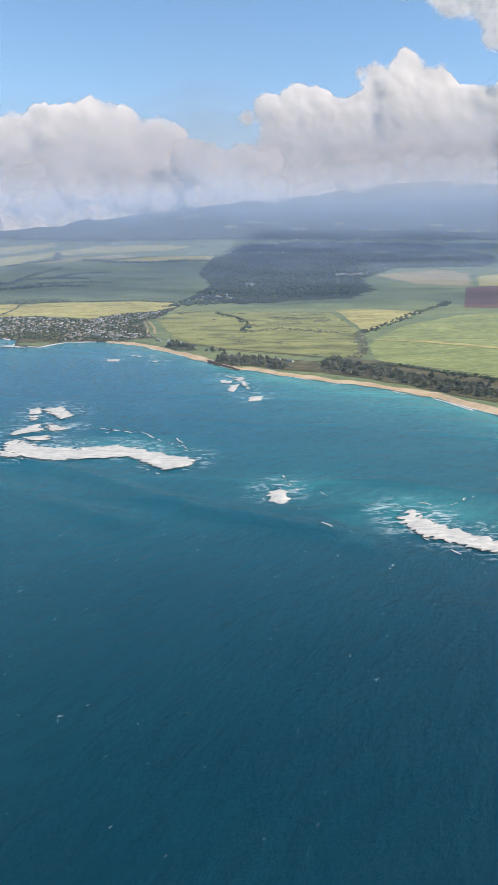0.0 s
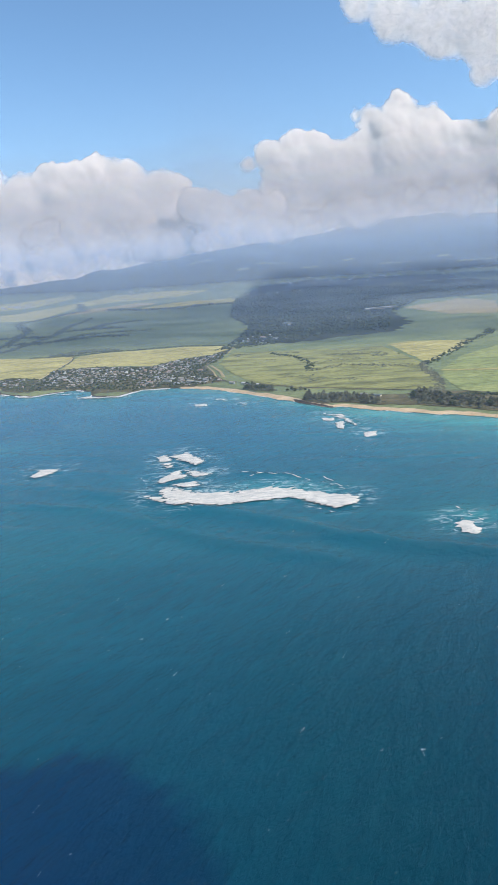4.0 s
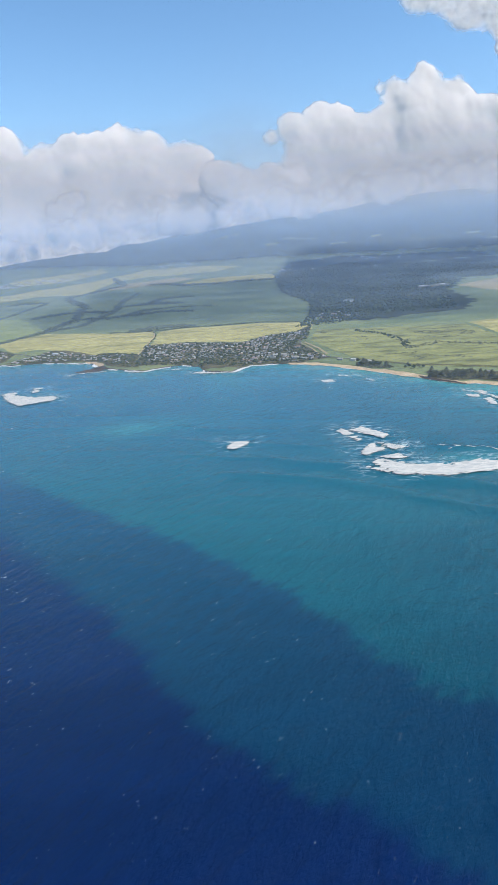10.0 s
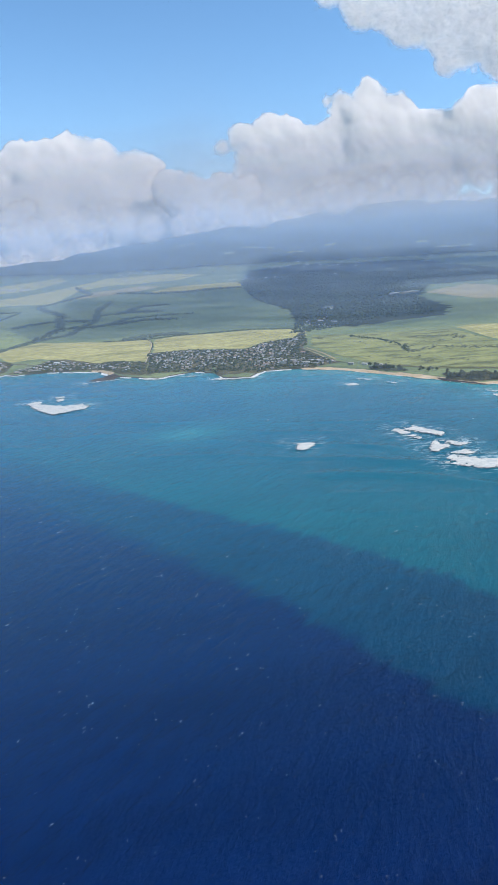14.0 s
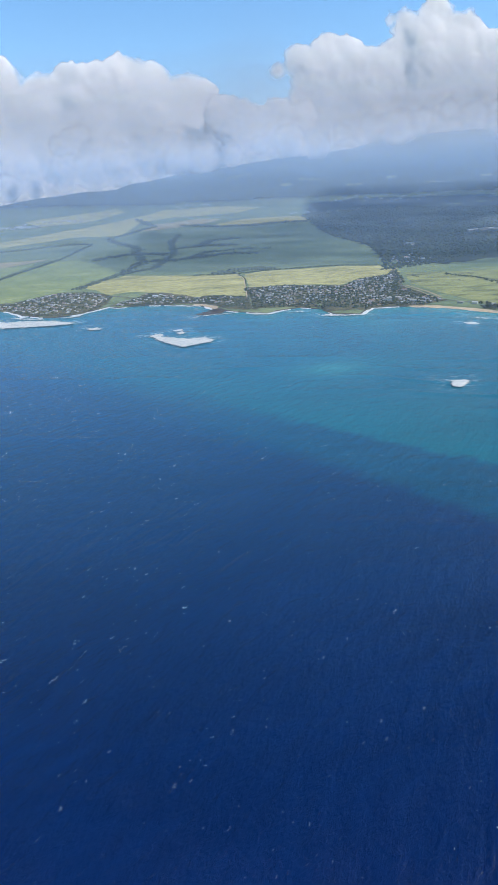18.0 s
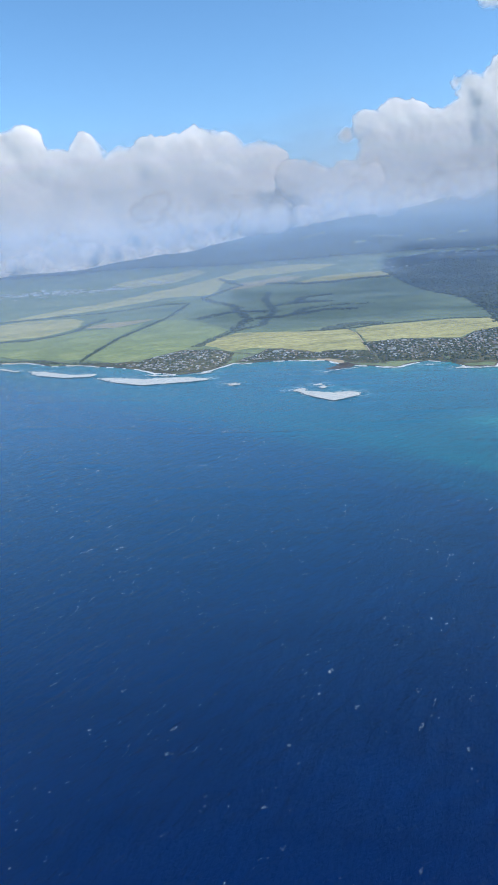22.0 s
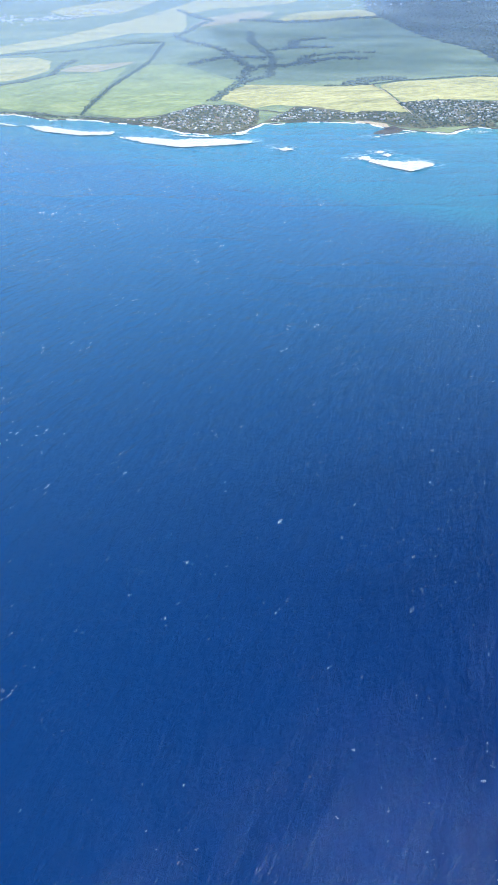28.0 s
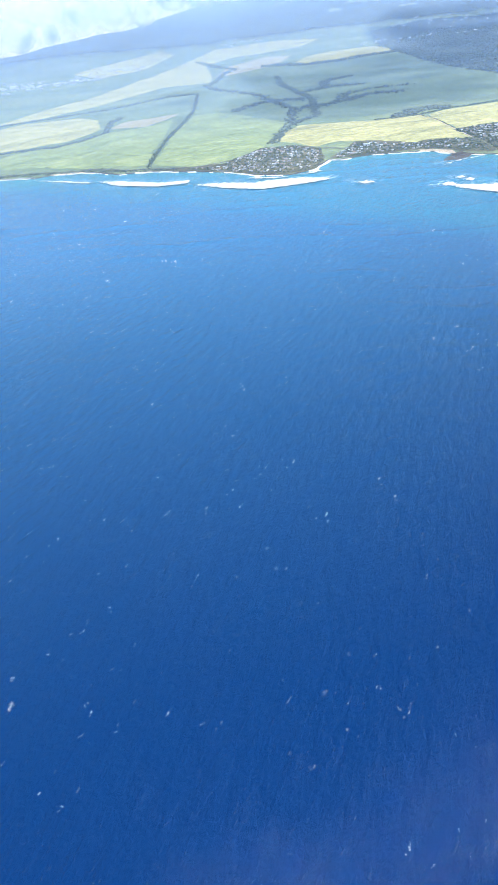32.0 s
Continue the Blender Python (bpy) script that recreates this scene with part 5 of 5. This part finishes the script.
def town(poly, count, turn, group, gap=(5.6, 4.9), jitter=1.0, share=0.66):
    """Houses in loose rows along streets."""
    xs, ys = zip(*poly)
    c, s = math.cos(radians(turn)), math.sin(radians(turn))
    cx, cy = np.mean(xs), np.mean(ys)
    spots = []
    for i in range(-80, 81):
        for j in range(-80, 81):
            if j % 3 == 2 or i % 11 == 10:
                continue                          # a street
            u, v = i * gap[0], j * gap[1]
            x, y = cx + c * u - s * v + rng.normal(0, jitter), cy + s * u + c * v + rng.normal(0, jitter)
            if inside(np.array([x]), np.array([y]), poly)[0] and y > shore(x) + 9 and rng.random() < share * (0.72 + 0.5 * float(rough_field(x, y, 60.0, cx))):
                spots.append((x, y))
    rng.shuffle(spots)
    for n, (x, y) in enumerate(spots):
        way = turn + rng.choice([0, 90, 0]) + rng.normal(0, 8)
        size = rng.uniform(0.62, 1.0)
        if n < count:
            house(int(rng.integers(4)), x, y, way, group, size=size)
        else:
            REST.append((x, y, way, size))


town([(-388, 1145), (-388, 1232), (-312, 1238), (-207, 1194), (-159, 1255), (-91, 1285), (-62, 1340), (-92, 1203), (-122, 1165), (-165, 1110), (-235, 1075), (-335, 1075), (-380, 1090)], 130, -14, "town houses")
town([(-175, 1110), (-122, 1160), (-136, 1085), (-88, 1045), (-84, 1018), (-128, 1008), (-175, 1028), (-225, 1015), (-232, 1060)], 50, -18, "houses near the town beach", share=0.8)
town([(-640, 1196), (-600, 1235), (-573, 1268), (-485, 1198), (-425, 1160), (-405, 1075), (-440, 1110), (-470, 1158), (-520, 1182), (-600, 1190)], 40, -25, "houses along the coast road")
town([(-880, 1278), (-827, 1258), (-782, 1268), (-744, 1300), (-681, 1286), (-650, 1255), (-660, 1200), (-692, 1142), (-737, 1130), (-785, 1168)], 60, -30, "houses on the point")
town([(-50, 1400), (0, 1541), (71, 1640), (120, 1640), (100, 1463), (10, 1410)], 20, 10, "houses round the mill", gap=(12, 10), jitter=3)


def joined(mat, wall):
    """The remaining houses' walls or roofs as one mesh."""
    V, F = [], []
    for x, y, way, size in REST:
        r = np.random.default_rng(int(abs(x * 91 + y * 17)))
        me = HOUSES[int(r.integers(4))][0 if wall else 1]
        v = np.array([p.co[:] for p in me.vertices]) * size
        c, s = math.cos(radians(way)), math.sin(radians(way))
        base = sum(len(q) for q in V)
        V.append(np.stack([v[:, 0] * c - v[:, 1] * s + x, v[:, 0] * s + v[:, 1] * c + y, v[:, 2] + float(ground_z(x, y)) + 0.25], -1))
        F += [tuple(base + k for k in f.vertices) for f in me.polygons]
    return mesh("walls" if wall else "roofs", np.concatenate(V), F, mat)


def island_paint(name, stops):
    m, n, l = bare(name)
    bs = node(n, "ShaderNodeBsdfPrincipled", Roughness=0.6)
    out = n.new("ShaderNodeOutputMaterial")
    geo = n.new("ShaderNodeNewGeometry")
    l.new(ramp(n, l, geo.outputs["Random Per Island"], stops), bs.inputs["Base Color"])
    l.new(bs.outputs[0], out.inputs[0])
    return m


rest = tagged(new("town_houses"), "many more small pale roofed houses among trees", "houses", kind="stuff")
part("walls", joined(island_paint("wall_paints", [(0.0, (0.56, 0.53, 0.47)), (0.5, (0.38, 0.34, 0.28)), (1.0, (0.5, 0.43, 0.35))]), True), rest)
part("roofs", joined(island_paint("roof_paints", [(0.0, (0.64, 0.62, 0.58)), (0.25, (0.28, 0.26, 0.25)), (0.5, (0.40, 0.25, 0.18)), (0.65, (0.58, 0.54, 0.48)), (0.85, (0.18, 0.20, 0.18)), (1.0, (0.46, 0.40, 0.33))]), False), rest)
for x, y, turn, k in ((-150, 1060, -18, 0), (-135, 1030, -18, 1), (-172, 1050, -18, 0), (-110, 1030, -22, 0), (-96, 1262, -20, 1), (-118, 1120, -14, 0), (-200, 1050, -15, 0), (-560, 1238, -20, 1), (30, 1520, 12, 1), (60, 1490, 12, 0), (50, 1560, 12, 0), (-52, 978, -40, 0), (-34, 958, -40, 0), (-70, 992, -38, 0), (90, 812, -40, 0), (105, 800, -40, 0)):
    house(k, x, y, turn, "larger buildings", SHOPS, "larger pale building with a wide roof", "building")
house(1, 118, 1735, 10, "larger buildings", SHOPS, "big white mill shed standing among dark trees", "mill", 2.2)

# long pale roof of a nursery shed and a far village, inland
house(0, 395, 1960, 4, "larger buildings", SHOPS, "long low white shed on the plain", "shed", 2.0)
for k in range(5):
    house(0, 410 + 17 * k, 1962 + 1.5 * k, 4, "larger buildings", SHOPS, "long low white shed on the plain", "shed", 2.0)

far_v, far_f = [], []
for cx, cy, wide, deep, n in ((-1750, 2900, 300, 160, 110), (-1380, 2960, 220, 140, 110), (-1130, 2930, 130, 80, 60), (-960, 3090, 120, 60, 45), (250, 3000, 260, 50, 22), (600, 3350, 500, 120, 34), (1200, 3500, 500, 200, 40), (-300, 3450, 300, 90, 18)):
    for _ in range(n):
        x, y = cx + rng.normal(0, wide / 2), cy + rng.normal(0, deep / 2)
        w, d, h = rng.uniform(2.5, 6.5), rng.uniform(2, 5), rng.uniform(1.5, 3)
        z, b = float(ground_z(x, y)), len(far_v)
        far_v += [(x - w, y - d, z - 1), (x + w, y - d, z - 1), (x + w, y + d, z - 1), (x - w, y + d, z - 1), (x - w, y - d, z + h), (x + w, y - d, z + h), (x + w, y + d, z + h), (x - w, y + d, z + h), (x - w, y, z + 1.7 * h), (x + w, y, z + 1.7 * h)]
        far_f += [(b, b + 1, b + 5, b + 4), (b + 2, b + 3, b + 7, b + 6), (b + 1, b + 2, b + 6, b + 9, b + 5), (b + 3, b, b + 4, b + 8, b + 7), (b + 4, b + 5, b + 9, b + 8), (b + 6, b + 7, b + 8, b + 9)]
PALE = earth("pale_buildings", (0.30, 0.29, 0.28), (0.46, 0.45, 0.43), (0.62, 0.61, 0.58), big=(0.05, 0.05, 0.05), fine=0.2, bump=0.1)
tagged(new("far_village", mesh("far_village", far_v, far_f, PALE)), "scattered pale houses of a far hazy village", "village", kind="stuff")
